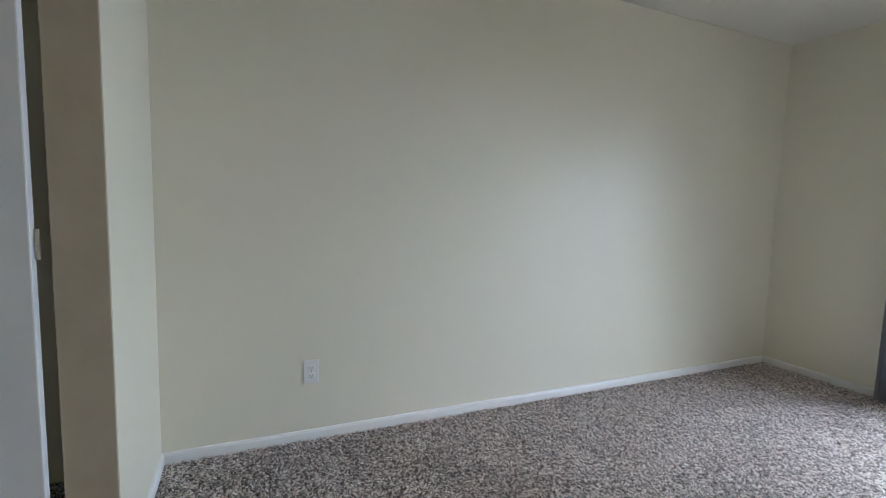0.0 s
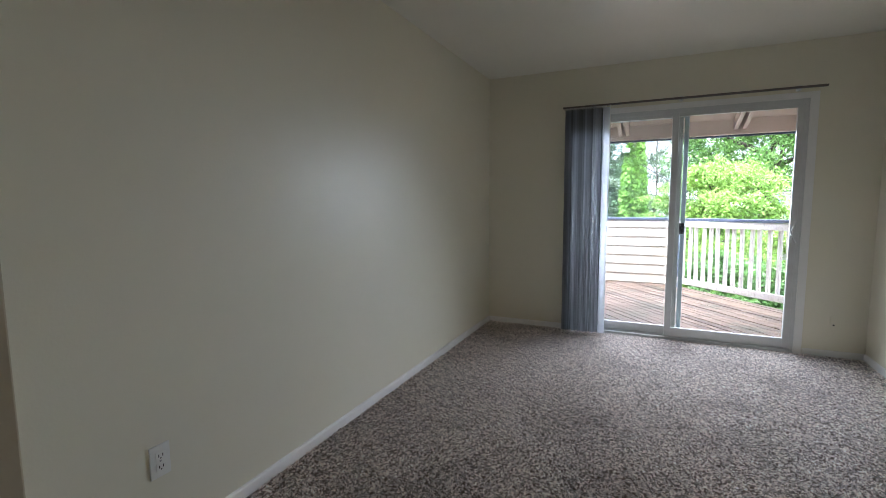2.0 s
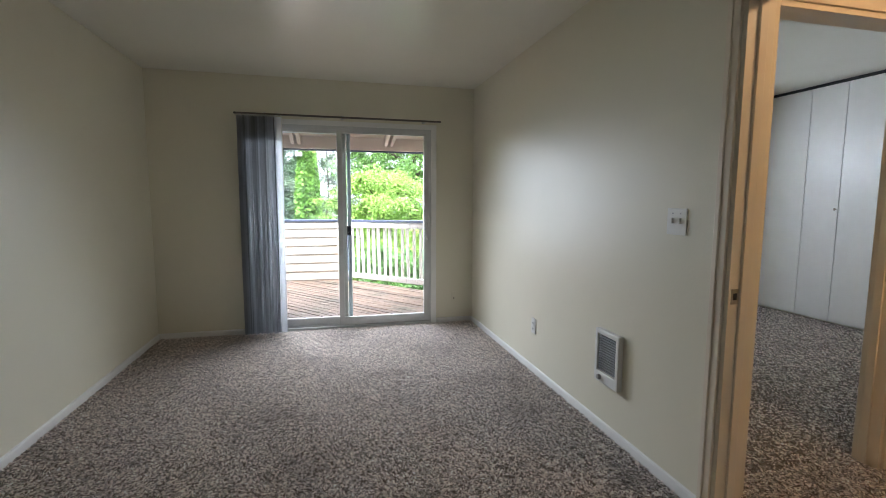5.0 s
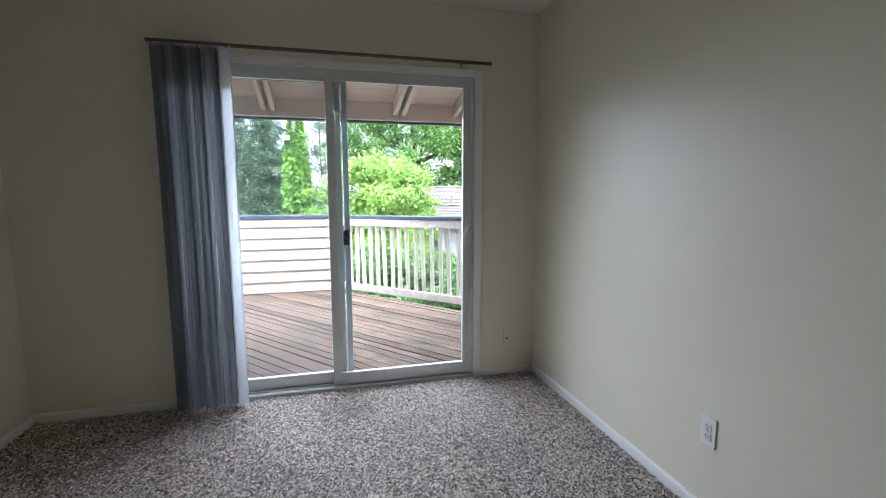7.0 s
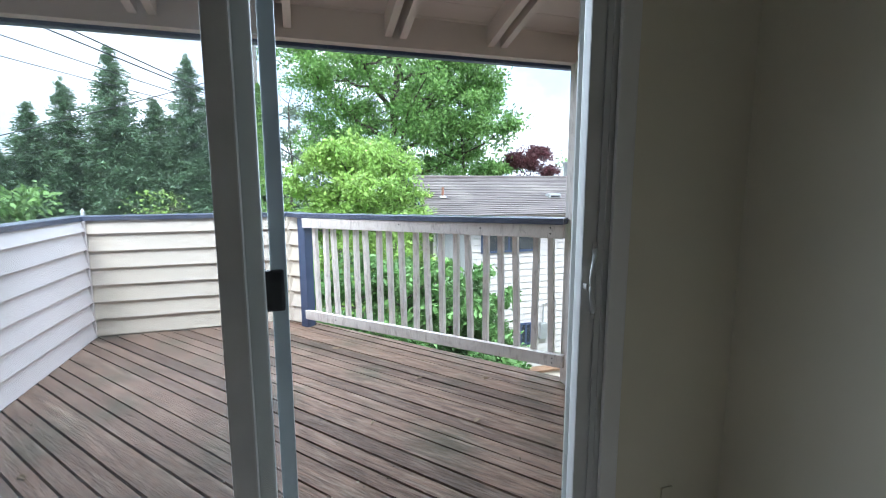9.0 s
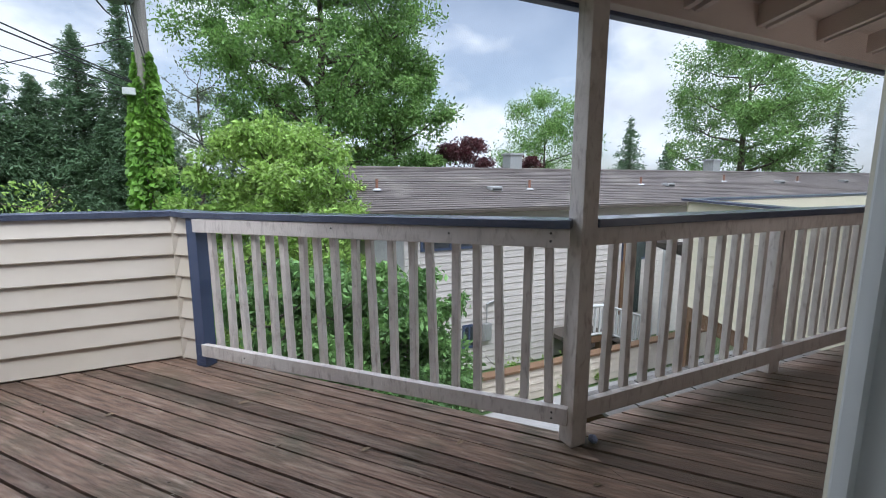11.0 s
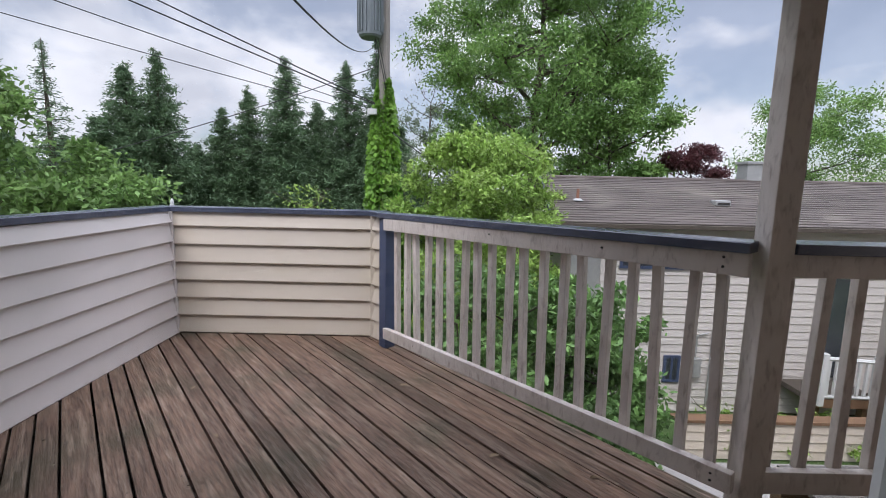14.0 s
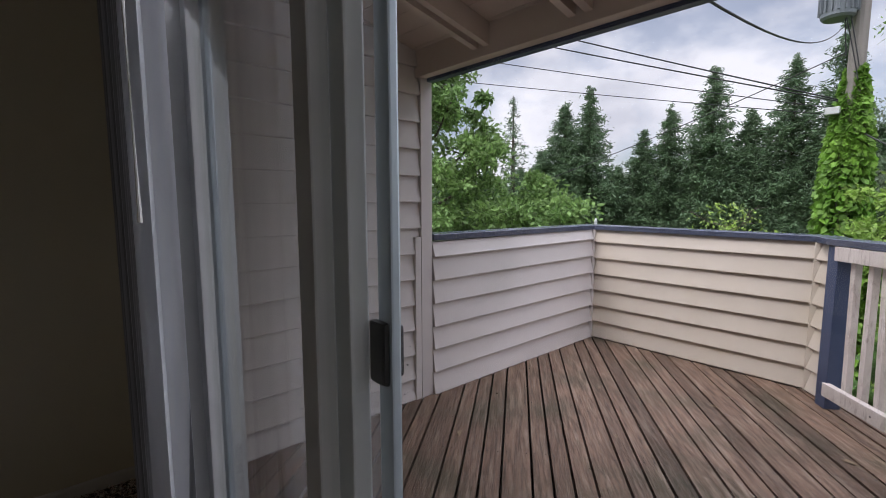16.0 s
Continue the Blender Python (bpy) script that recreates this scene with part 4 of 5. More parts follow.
# ---------- the neighbours ----------
GZ = -3.2
setting("ground", box(-300, -200, GZ - 0.5, 300, 420, GZ), M["grass"], "weedy lawn and yard ground", "ground")
nb = thing("neighbour_house", (15.0, 14.0, GZ), "long neighbouring house with white lap siding and brown shingle roof", "house")
NX0, NX1, NY, NYR = 2.55, 31.0, 12.15, 14.15
EZ, RZ = 0.555, 1.385
part("wall", box(NX0, NY, GZ, NX1, 16.2, EZ + 0.05), M["far_siding"], nb)
for k in range(24):
    part("siding_board", prism([(0.0, 0.0), (0.022, 0.0), (0.024, 0.008), (0.006, 0.156), (0.0, 0.156)], (3.30, NY, GZ + 0.02 + k * 0.152), (NX1, NY, GZ + 0.02 + k * 0.152)), M["far_siding"], nb)
part("door", box(2.62, NY - 0.04, GZ + 0.1, 3.28, NY, 0.28), M["galv"], nb, "grey recessed side door")
for y0, z0, y1, z1 in ((11.80, EZ, NYR, RZ), (16.5, EZ, NYR, RZ)):
    bm = bmesh.new()
    q = [(2.28, y0, z0), (NX1 + 0.3, y0, z0), (NX1 + 0.3, y1, z1), (2.50, y1, z1)]
    a = [bm.verts.new((x, y, z - 0.09)) for x, y, z in q]
    b = [bm.verts.new((x, y, z)) for x, y, z in q]
    for i in range(4): bm.faces.new((a[i], a[(i + 1) % 4], b[(i + 1) % 4], b[i]))
    bm.faces.new(a[::-1])
    bm.faces.new(b)
    rf = part("roof", bm, M["shingle"], nb)
    if y0 < y1: near_roof = rf
rows_n = 22
far_verts, far_faces = [], []
for k in range(rows_n):
    f0, f1 = k / rows_n, (k + 1) / rows_n
    ya, yb = 11.80 + f0 * 2.35, 11.80 + f1 * 2.35
    za, zb = EZ + f0 * (RZ - EZ), EZ + f1 * (RZ - EZ)
    x = 2.28 + f0 * 0.22
    rnd = random.Random(k)
    while x < 26:
        w = rnd.uniform(0.28, 0.85)
        up2 = rnd.uniform(-0.004, 0.006)
        vs = [(x, ya - 0.010, za + 0.014 + up2), (x + w - 0.012, ya - 0.010, za + 0.014 + up2), (x + w - 0.012, yb, zb + 0.004), (x, yb, zb + 0.004), (x, ya - 0.010, za + 0.002), (x + w - 0.012, ya - 0.010, za + 0.002)]
        if x < 8.5:
            bm = bmesh.new()
            vs = [bm.verts.new(v) for v in vs]
            bm.faces.new(vs[:4])
            bm.faces.new((vs[0], vs[4], vs[5], vs[1]))
            part("shingle", bm, M["shingle"], near_roof)
        else:
            n0 = len(far_verts)
            far_verts += vs
            far_faces += [(n0, n0 + 1, n0 + 2, n0 + 3), (n0, n0 + 4, n0 + 5, n0 + 1)]
        x += w
data = bpy.data.meshes.new("shingles")
data.from_pydata(far_verts, [], far_faces)
data.materials.append(M["shingle_far"])
tagged(adopt(new("shingles", data), near_roof), kind="stuff")
part("ridge_cap", tube([(2.48, NYR, RZ + 0.005), (NX1, NYR, RZ + 0.005)], 0.05, 8), M["shingle"], nb)
part("gutter", box(2.28, 11.72, EZ - 0.085, NX1 + 0.3, 11.81, EZ - 0.01, 0.01), M["bark"], nb, "dark painted gutter")
part("barge_board", prism([(-0.02, -0.14), (0.02, -0.14), (0.02, 0.02), (-0.02, 0.02)], (2.27, 11.80, EZ), (2.48, NYR, RZ)), M["navy"], nb)


def house_window(x0, x1, z0, z1):
    w = part("window", box(x0, NY - 0.045, z0, x1, NY - 0.024, z1), M["far_window"], nb)
    bm = bmesh.new()
    for q in ((x0 - 0.05, z0 - 0.05, x1 + 0.05, z0), (x0 - 0.05, z1, x1 + 0.05, z1 + 0.05), (x0 - 0.05, z0, x0, z1), (x1, z0, x1 + 0.05, z1), ((x0 + x1) / 2 - 0.02, z0, (x0 + x1) / 2 + 0.02, z1)):
        add_box(bm, q[0], NY - 0.06, q[1], q[2], NY - 0.02, q[3])
    part("frame", bm, M["navy"], w)


house_window(3.70, 4.95, -0.27, 0.12)
house_window(4.70, 4.92, -2.52, -2.08)
house_window(9.4, 10.2, -0.9, 0.1)


def on_roof(x, y): return (x, y, EZ + (RZ - EZ) * (y - 11.80) / 2.35)


for x, y, kind in ((2.97, 12.8, "pipe"), (6.81, 12.76, "pipe"), (10.89, 13.0, "pipe"), (15.0, 13.23, "pipe"), (19.2, 13.17, "pipe"), (5.81, 12.77, "box"), (11.96, 12.95, "box"), (17.96, 13.13, "box"), (22.5, 13.2, "box")):
    p = on_roof(x, y)
    if kind == "pipe":
        v = part("vent_pipe", tube([(x, y, p[2] - 0.05), (x, y, p[2] + 0.24)], 0.03, 8), M["rust"], nb, "rusty vent pipe")
        part("flashing", tube([(x, y - 0.01, p[2] + 0.01), (x, y - 0.01, p[2] + 0.05)], [0.11, 0.05], 10), M["galv"], v)
    else:
        v = part("roof_vent", box(x - 0.15, y - 0.13, p[2] - 0.02, x + 0.15, y + 0.10, p[2] + 0.085, 0.02), M["galv"], nb, "grey metal roof vent")
        part("slot", box(x - 0.12, y - 0.134, p[2] + 0.0, x + 0.12, y - 0.129, p[2] + 0.04), M["dark"], v)
for x, y in ((7.35, 14.3), (15.9, 14.3)):
    c = part("chimney", box(x - 0.19, y - 0.19, 1.2, x + 0.19, y + 0.19, 1.80, 0.01), M["galv"], nb, "square metal clad chimney")
    part("crown", box(x - 0.23, y - 0.23, 1.78, x + 0.23, y + 0.23, 1.84, 0.01), M["galv"], c)
mb = part("meter_box", box(5.15, NY - 0.13, -2.45, 5.35, NY - 0.02, -2.05, 0.02), M["galv"], nb, "grey electric meter box")
part("conduit", tube([(5.25, NY - 0.06, -2.06), (5.25, NY - 0.06, -1.6), (5.45, NY - 0.06, -1.55)], 0.02, 8), M["galv"], nb)
part("conduit", tube([(5.55, NY - 0.06, -3.0), (5.55, NY - 0.06, -1.5)], 0.025, 8), M["galv"], nb)

# neighbour's own deck with a solid parapet
nd = thing("neighbour_deck", (9.5, 8.5, GZ), "neighbouring raised deck with yellow siding and navy cap", "deck")
p0, p1, p2 = Vector((7.46, 9.0)), Vector((5.98, 5.90)), Vector((15.0, 9.4))
dd = (p1 - p0).normalized()
nn = Vector((-dd.y, dd.x))
ee = (p2 - p0).normalized()
en_ = Vector((-ee.y, ee.x))
part("core", slab([tuple(p0 + nn * 0.02), tuple(p1 + nn * 0.02), tuple(p1 + nn * 0.12), tuple(p0 + nn * 0.12)], -1.05, 0.78), M["yellow_siding"], nd)
part("core", slab([tuple(p0 + en_ * 0.02), tuple(p2 + en_ * 0.02), tuple(p2 - en_ * 0.08), tuple(p0 - en_ * 0.08 + ee * 0.1)], -1.05, 0.78), M["yellow_siding"], nd)
part("floor", slab([tuple(p0 + nn * 0.13 + ee * 0.05), tuple(p1 + nn * 0.13), (13.5, 5.9), tuple(p2 - en_ * 0.1)], -0.35, -0.25), M["deck_under"], nd)
for k in range(11):
    part("siding_board", prism([(0.0, 0.0), (0.022, 0.0), (0.024, 0.006), (0.006, 0.165), (0.0, 0.165)], (*(p0 + nn * 0.02), -1.05 + k * 0.165), (*(p1 + nn * 0.02), -1.05 + k * 0.165)), M["yellow_siding"], nd)
cap_run(nd, [tuple(p2), tuple(p0), tuple(p1)], [0.84, 0.84, 0.84], 0.10, M["cap"])
part("joist", box(-0.05, 0.04, -1.32, 3.4, 0.12, -1.06, 0.005, Matrix.Translation((p0.x, p0.y, 0)) @ Matrix.Rotation(math.atan2(dd.y, dd.x), 4, "Z")), M["cedar"], nd, "orange brown timber joist")
for s in (0.15, 1.6, 3.1):
    q = p0 + dd * s + nn * 0.1
    part("support_post", box(q.x - 0.06, q.y - 0.06, GZ, q.x + 0.06, q.y + 0.06, -1.06, 0.005), M["cedar"], nd, "orange brown timber post")

# entrance landing with stairs, white railing and a small canopy on a column
ld = thing("stair_landing", (7.6, 11.6, GZ), "timber stair landing with a white railing", "landing")
part("platform", box(6.95, 11.25, -2.56, 8.05, NY - 0.03, -2.46, 0.005), M["bark"], ld)
part("fascia", box(6.95, 11.20, -2.60, 8.05, 11.245, -2.44, 0.005), M["cedar"], ld, "orange brown fascia board")
for k in range(4):
    part("tread", box(8.06 + k * 0.36, 11.25, -2.62 - k * 0.155, 8.44 + k * 0.36, NY - 0.05, -2.58 - k * 0.155, 0.004), M["bark"], ld)
for x, top, foot in ((7.0, -1.64, -2.45), (7.95, -1.70, -2.45), (9.45, -2.22, GZ)):
    part("newel_post", box(x - 0.05, 11.16, foot - 0.1, x + 0.05, 11.26, top + 0.05, 0.004), M["vinyl"], ld)
part("top_rail", tube([(7.0, 11.21, -1.68), (7.95, 11.21, -1.74), (9.45, 11.21, -2.26)], 0.038, 6), M["vinyl"], ld)
part("bottom_rail", tube([(7.0, 11.21, -2.38), (7.95, 11.21, -2.40), (9.45, 11.21, -2.98)], 0.034, 6), M["vinyl"], ld)
for k in range(18):
    x = 7.10 + k * 0.135
    drop = max(0.0, x - 7.95) * 0.36
    part("baluster", box(x - 0.022, 11.19, -2.40 - drop, x + 0.022, 11.23, -1.72 - drop), M["vinyl"], ld)
for x in (7.05, 7.95): part("support_post", box(x - 0.06, 11.3, GZ, x + 0.06, 11.42, -2.565), M["cedar"], ld)
part("door", box(9.46, NY - 0.07, -2.40, 10.05, NY - 0.025, -0.42, 0.005), M["far_window"], nb, "dark entrance door")
part("door", box(7.70, NY - 0.07, -2.40, 8.24, NY - 0.025, -0.42, 0.005), M["far_window"], nb, "dark entrance door")
part("door_trim", box(7.58, NY - 0.08, -2.40, 7.695, NY - 0.02, -0.34), M["cedar"], nb, "orange brown door trim")
part("door_trim", box(9.36, NY - 0.08, -2.40, 9.455, NY - 0.02, -0.34), M["cedar"], nb, "orange brown door trim")
en = thing("entrance_canopy", (9.9, 11.2, GZ), "small sloping entrance canopy with a blue edge on a white column", "canopy")
part("column", box(9.86, 11.14, GZ, 10.02, 11.30, -0.56, 0.006), M["vinyl"], en, "white square column")
part("roof", prism([(-0.02, -0.05), (1.0, 0.0), (1.0, 0.06), (-0.02, 0.05)], (8.85, 11.02, -0.22), (10.4, 11.02, -0.70)), M["shingle"], en)
part("edge_board", prism([(-0.06, -0.07), (-0.021, -0.07), (-0.021, 0.06), (-0.06, 0.06)], (8.85, 11.02, -0.22), (10.4, 11.02, -0.70)), M["cap"], en, "blue grey edge board")

# low wall and path beside the planting
low = thing("garden_wall", (7.5, 10.6, GZ), "low cream boarded garden wall with a brown cap", "wall", kind="structure")
part("core", box(4.2, 10.55, GZ, 11.0, 10.66, -2.56, 0.005), M["siding"], low)
for k in range(4): lap_board(low, (4.2, 10.55), (11.0, 10.55), GZ + 0.02 + k * 0.155, 0.155, M["siding"])
part("cap", box(4.12, 10.49, -2.555, 11.08, 10.72, -2.50, 0.008), M["cedar"], low, "brown timber cap")
setting("pavement", box(1.2, 7.2, GZ - 0.1, 12.0, 10.4, GZ + 0.03), M["concrete"], "grey concrete path", "pavement")
# the porch roof of the storey below, just under the deck's edge
lr = thing("lower_roof", (1.7, 6.0, -0.62), "grey weathered boards of a lower roof under the deck edge", "roof")
for k in range(6):
    bm = box(1.25 + k * 0.20, 0.16, -0.40, 1.44 + k * 0.20, 0.55, -0.375, 0.003, turn)
    part("plank", bm, M["grey_plank"], lr)
for k in range(9):
    part("plank", box(2.25 + k * 0.30, 5.62 + 0.01 * (k % 3), -0.40, 2.53 + k * 0.30, 6.02, -0.375, 0.003), M["grey_plank"], lr)
part("support_beam", box(2.2, 5.90, -0.56, 5.0, 5.98, -0.402, 0.003), M["cedar"], lr)
part("support_beam", box(1.25, 0.40, -0.55, 2.4, 0.48, -0.402, 0.003, turn), M["cedar"], lr)
part("support_post", box(1.9, 0.40, GZ, 2.0, 0.48, -0.551, 0.003, turn), M["cedar"], lr)

# chipped paint on the wing's lowest boards
chip = bpy.data.meshes.new("paint_chip")
cb = tube([(0, 0, 0), (0.002, 0, 0)], 0.0055, 7)
cb.to_mesh(chip)
cb.free()
chip.materials.append(M["dark"])
rnd = random.Random(4)
for k in range(17):
    piece("paint_chip", chip, Matrix.Translation((-1.957, rnd.uniform(4.35, 5.2), DZ + rnd.uniform(0.03, 0.42))) @ Matrix.Diagonal((1, rnd.uniform(0.4, 1.5), rnd.uniform(0.4, 1.3), 1)), wing)

# litter on the deck
rnd = random.Random(9)
for k, (x, y) in enumerate(((1.36, 4.92), (1.48, 4.66), (-0.62, 6.52), (-0.85, 5.72), (0.55, 5.60), (0.98, 5.45), (0.15, 5.10), (-0.35, 4.85), (-1.25, 6.25), (0.05, 6.35), (0.72, 4.95), (-1.45, 5.10))):
    a, s = rnd.uniform(0, 6.28), rnd.uniform(0.018, 0.036)
    bm = bmesh.new()
    vs = [bm.verts.new((x + s * (u * math.cos(a) - w * math.sin(a)), y + s * (u * math.sin(a) + w * math.cos(a)), DZ + 0.004 + h)) for u, w, h in ((-1, 0, 0.0), (-0.3, 0.42, 0.006), (0.5, 0.36, 0.005), (1, 0, 0.001), (0.4, -0.4, 0.007), (-0.4, -0.36, 0.004), (0, 0, 0.001))]
    for i2 in range(6): bm.faces.new((vs[i2], vs[(i2 + 1) % 6], vs[6]))
    bmesh.ops.solidify(bm, geom=bm.faces[:], thickness=0.0012)
    tagged(part("fallen_leaf", bm, M["dry_leaf"]), "small curled dry leaf lying on the deck boards", "leaf", "fallen leaves")
bm = bmesh.new()
bmesh.ops.create_icosphere(bm, subdivisions=2, radius=0.022)
for v in bm.verts: v.co = Vector((PX + 0.085, PY - 0.055, DZ + 0.022)) + v.co * (1 + 0.4 * noise.noise(v.co * 60))
tagged(part("paint_rag", bm, M["blue_rag"]), "small crumpled blue rag beside the roof post", "rag")

# ---------- plants ----------


def leaf_mesh(name, centres, ways, sizes, mat, parent, label="", narrow=0.45, fold=0.25):
    """Many small four-cornered leaves, each bent along its rib, in one mesh."""
    n = len(centres)
    c, w, s = np.asarray(centres), np.asarray(ways), np.asarray(sizes)[:, None]
    w = w / (np.linalg.norm(w, axis=1)[:, None] + 1e-9)
    r = np.random.normal(size=(n, 3))
    u = np.cross(w, r)
    u /= np.linalg.norm(u, axis=1)[:, None] + 1e-9
    v = np.cross(w, u)
    tip, root = c + w * s * 0.5, c - w * s * 0.5
    left, right = c + u * s * narrow * 0.5 + v * s * fold * 0.3, c - u * s * narrow * 0.5 + v * s * fold * 0.3
    verts = np.stack([root, left, tip, right], 1).reshape(-1, 3)
    data = bpy.data.meshes.new(name)
    data.vertices.add(4 * n)
    data.vertices.foreach_set("co", verts.ravel())
    idx = np.arange(4 * n).reshape(n, 4)
    tris = np.concatenate([idx[:, [0, 1, 2]], idx[:, [0, 2, 3]]], 1).reshape(-1)
    data.loops.add(6 * n)
    data.loops.foreach_set("vertex_index", tris)
    data.polygons.add(2 * n)
    data.polygons.foreach_set("loop_start", np.arange(2 * n) * 3)
    data.update(calc_edges=True)
    data.validate()
    data.materials.append(mat)
    ob = adopt(new(name, data), parent)
    if label: ob["label"] = label
    return tagged(ob, kind="stuff")


def broadleaf(name, x, y, base, top, spread, mat, label, leaves=16000, size=0.16, low=0.3, clumps=60, seed=1, shape=0.5, trunk=0.2, droop=0.0, limbs=9, lump=(0.06, 0.15)):
    """A tree with a tapered trunk, limbs that fork, and leaf clumps round the twigs."""
    rnd = random.Random(seed)
    np.random.seed(seed)
    t = thing(name, (x, y, base), label, "tree" if name.endswith("tree") else "shrub")
    h = top - base
    bm = bmesh.new()
    lean = Vector((rnd.uniform(-0.04, 0.04) * h, rnd.uniform(-0.04, 0.04) * h, 0))
    spine = [Vector((x, y, base - 0.1)) + lean * (k / 6) ** 1.4 + Vector((rnd.uniform(-1, 1), rnd.uniform(-1, 1), 0)) * 0.012 * h * (k > 0) + Vector((0, 0, h * 0.86 * k / 6)) for k in range(7)]
    add_tube(bm, spine, [trunk * (1 - 0.14 * k) for k in range(7)], 9)
    ends = []
    for k in range(limbs):
        f = low + (0.92 - low) * (k + 0.5) / limbs
        i = min(5, int(f * 6 / 0.86))
        p = spine[i].lerp(spine[i + 1], min(1, max(0, f * 6 / 0.86 - i)))
        a = k * 2.4 + rnd.uniform(-0.4, 0.4)
        reach = spread * 0.5 * (math.sin(math.pi * min(1, (f - low) / (1 - low) * 0.85 + 0.15)) ** shape) * rnd.uniform(0.7, 1.0)
        tip = p + Vector((math.cos(a) * reach, math.sin(a) * reach, h * rnd.uniform(0.05, 0.16)))
        mid = p.lerp(tip, 0.5) + Vector((0, 0, -0.02 * h))
        r0 = trunk * 0.42 * (1.1 - f)
        add_tube(bm, [p, mid, tip], [r0 + 0.01, r0 * 0.6 + 0.008, 0.008], 6)
        for j in range(3):
            q = mid.lerp(tip, rnd.uniform(0, 0.9))
            e = q + Vector((rnd.uniform(-1, 1), rnd.uniform(-1, 1), rnd.uniform(-0.2, 0.9))) * reach * 0.4
            add_tube(bm, [q, e], [r0 * 0.4 + 0.006, 0.005], 5)
            ends.append(e)
        ends += [tip, mid.lerp(tip, 0.6)]
    part("trunk", bm, M["bark"], t)
    cents, rads = [], []
    for k in range(clumps):
        if k < len(ends): c = ends[k]
        else:
            f = low + (1 - low) * rnd.random() ** 0.9
            wide = spread * 0.5 * math.sin(math.pi * min(1, (f - low) / (1 - low) * 0.85 + 0.12)) ** shape
            a, q = rnd.uniform(0, 2 * math.pi), rnd.random() ** 0.5
            c = Vector((x, y, base + h * f)) + lean * f + Vector((math.cos(a) * wide * q, math.sin(a) * wide * q, 0))
        cents.append(c)
        rads.append(spread * rnd.uniform(*lump))
    per = max(8, leaves // len(cents))
    P, W, S = [], [], []
    loose = leaves // 10
    ff = low + (1 - low) * np.random.rand(loose) ** 0.9
    wide = spread * 0.5 * np.sin(np.pi * np.minimum(1, (ff - low) / (1 - low) * 0.85 + 0.12)) ** shape
    aa, qq = np.random.rand(loose) * 2 * np.pi, np.random.rand(loose) ** 0.4
    qq *= 0.80 + 0.28 * np.sin(3.1 * aa + 7 * ff + seed) * np.sin(11 * ff + 2 * aa)
    P.append(np.stack([x + lean.x * ff + wide * qq * np.cos(aa), y + lean.y * ff + wide * qq * np.sin(aa), base + h * ff], 1))
    W.append(np.random.normal(size=(loose, 3)) + np.array([0, 0, -0.3 - droop]))
    S.append(size * np.random.uniform(0.6, 1.3, loose))
    for c, r in zip(cents, rads):
        k = int(per * rnd.uniform(0.5, 1.5))
        g = np.random.normal(size=(k, 3))
        g /= np.linalg.norm(g, axis=1)[:, None]
        rr = np.random.rand(k, 1) ** 0.45 * r * np.random.uniform(0.6, 1.25, (k, 1))
        P.append(np.array(c) + g * rr * np.array([1, 1, 0.7]))
        W.append(g + np.random.normal(size=(k, 3)) * 0.7 + np.array([0, 0, -0.2 - droop]))
        S.append(size * np.random.uniform(0.6, 1.35, k))
    leaf_mesh("crown", np.concatenate(P), np.concatenate(W), np.concatenate(S), mat, t)
    return t


def conifer(name, x, y, base, top, width, label, seed=1, tiers=34, sparse=1.0, density=1.0, mat=None, start=0.02):
    """A pointed tree: a straight trunk, whorls of drooping boughs, and short needled sprays along them."""
    rnd = random.Random(seed)
    np.random.seed(seed)
    t = thing(name, (x, y, base), label, "tree", "dark conifers")
    h = top - base
    bm = bmesh.new()
    add_tube(bm, [(x, y, base - 0.1), (x + 0.05, y, base + h * 0.5), (x, y, top - 0.05)], [h * 0.022, h * 0.013, 0.015], 8)
    P, W, S = [], [], []
    for k in range(tiers):
        f = start + (1 - start) * (k / tiers) ** 0.95
        z = base + h * f
        reach = width * 0.5 * (1 - f) ** 0.86 * rnd.uniform(0.8, 1.12) + 0.12
        n = max(4, int((7 + 4 * (1 - f)) * sparse))
        for j in range(n):
            if rnd.random() > 0.86: continue
            a = j * 2 * math.pi / n + k * 1.3 + rnd.uniform(-0.25, 0.25)
            ln = reach * rnd.uniform(0.50, 1.12)
            zj = z + h * rnd.uniform(-0.03, 0.03)
            d = Vector((math.cos(a), math.sin(a), 0))
            dip = rnd.uniform(-0.14, 0.10) * ln
            q = int((14 + 17 * ln) * density * rnd.uniform(0.7, 1.3))
            u = np.random.rand(q) ** 0.75
            pos = np.array([x, y, zj]) + np.outer(u * ln, np.array(d)) + np.outer(u ** 1.6, np.array([0, 0, dip]))
            pos += np.random.normal(size=(q, 3)) * np.array([0.13, 0.13, 0.13]) * (0.5 + 0.5 * ln)
            P.append(pos)
            W.append(np.outer(np.ones(q), np.array(d)) + np.random.normal(size=(q, 3)) * 0.55 + np.array([0, 0, -0.15]))
            S.append(np.random.uniform(0.12, 0.36, q) * (0.6 + 0.25 * min(ln, 2)))
            if j % 3 == 0: add_tube(bm, [(x, y, zj), (x + d.x * ln * 0.9, y + d.y * ln * 0.9, zj + dip * 0.8)], [0.03, 0.01], 4)
    part("trunk", bm, M["bark"], t)
    leaf_mesh("crown", np.concatenate(P), np.concatenate(W), np.concatenate(S), mat or M["leaf_conifer"], t, narrow=0.30)
    return t


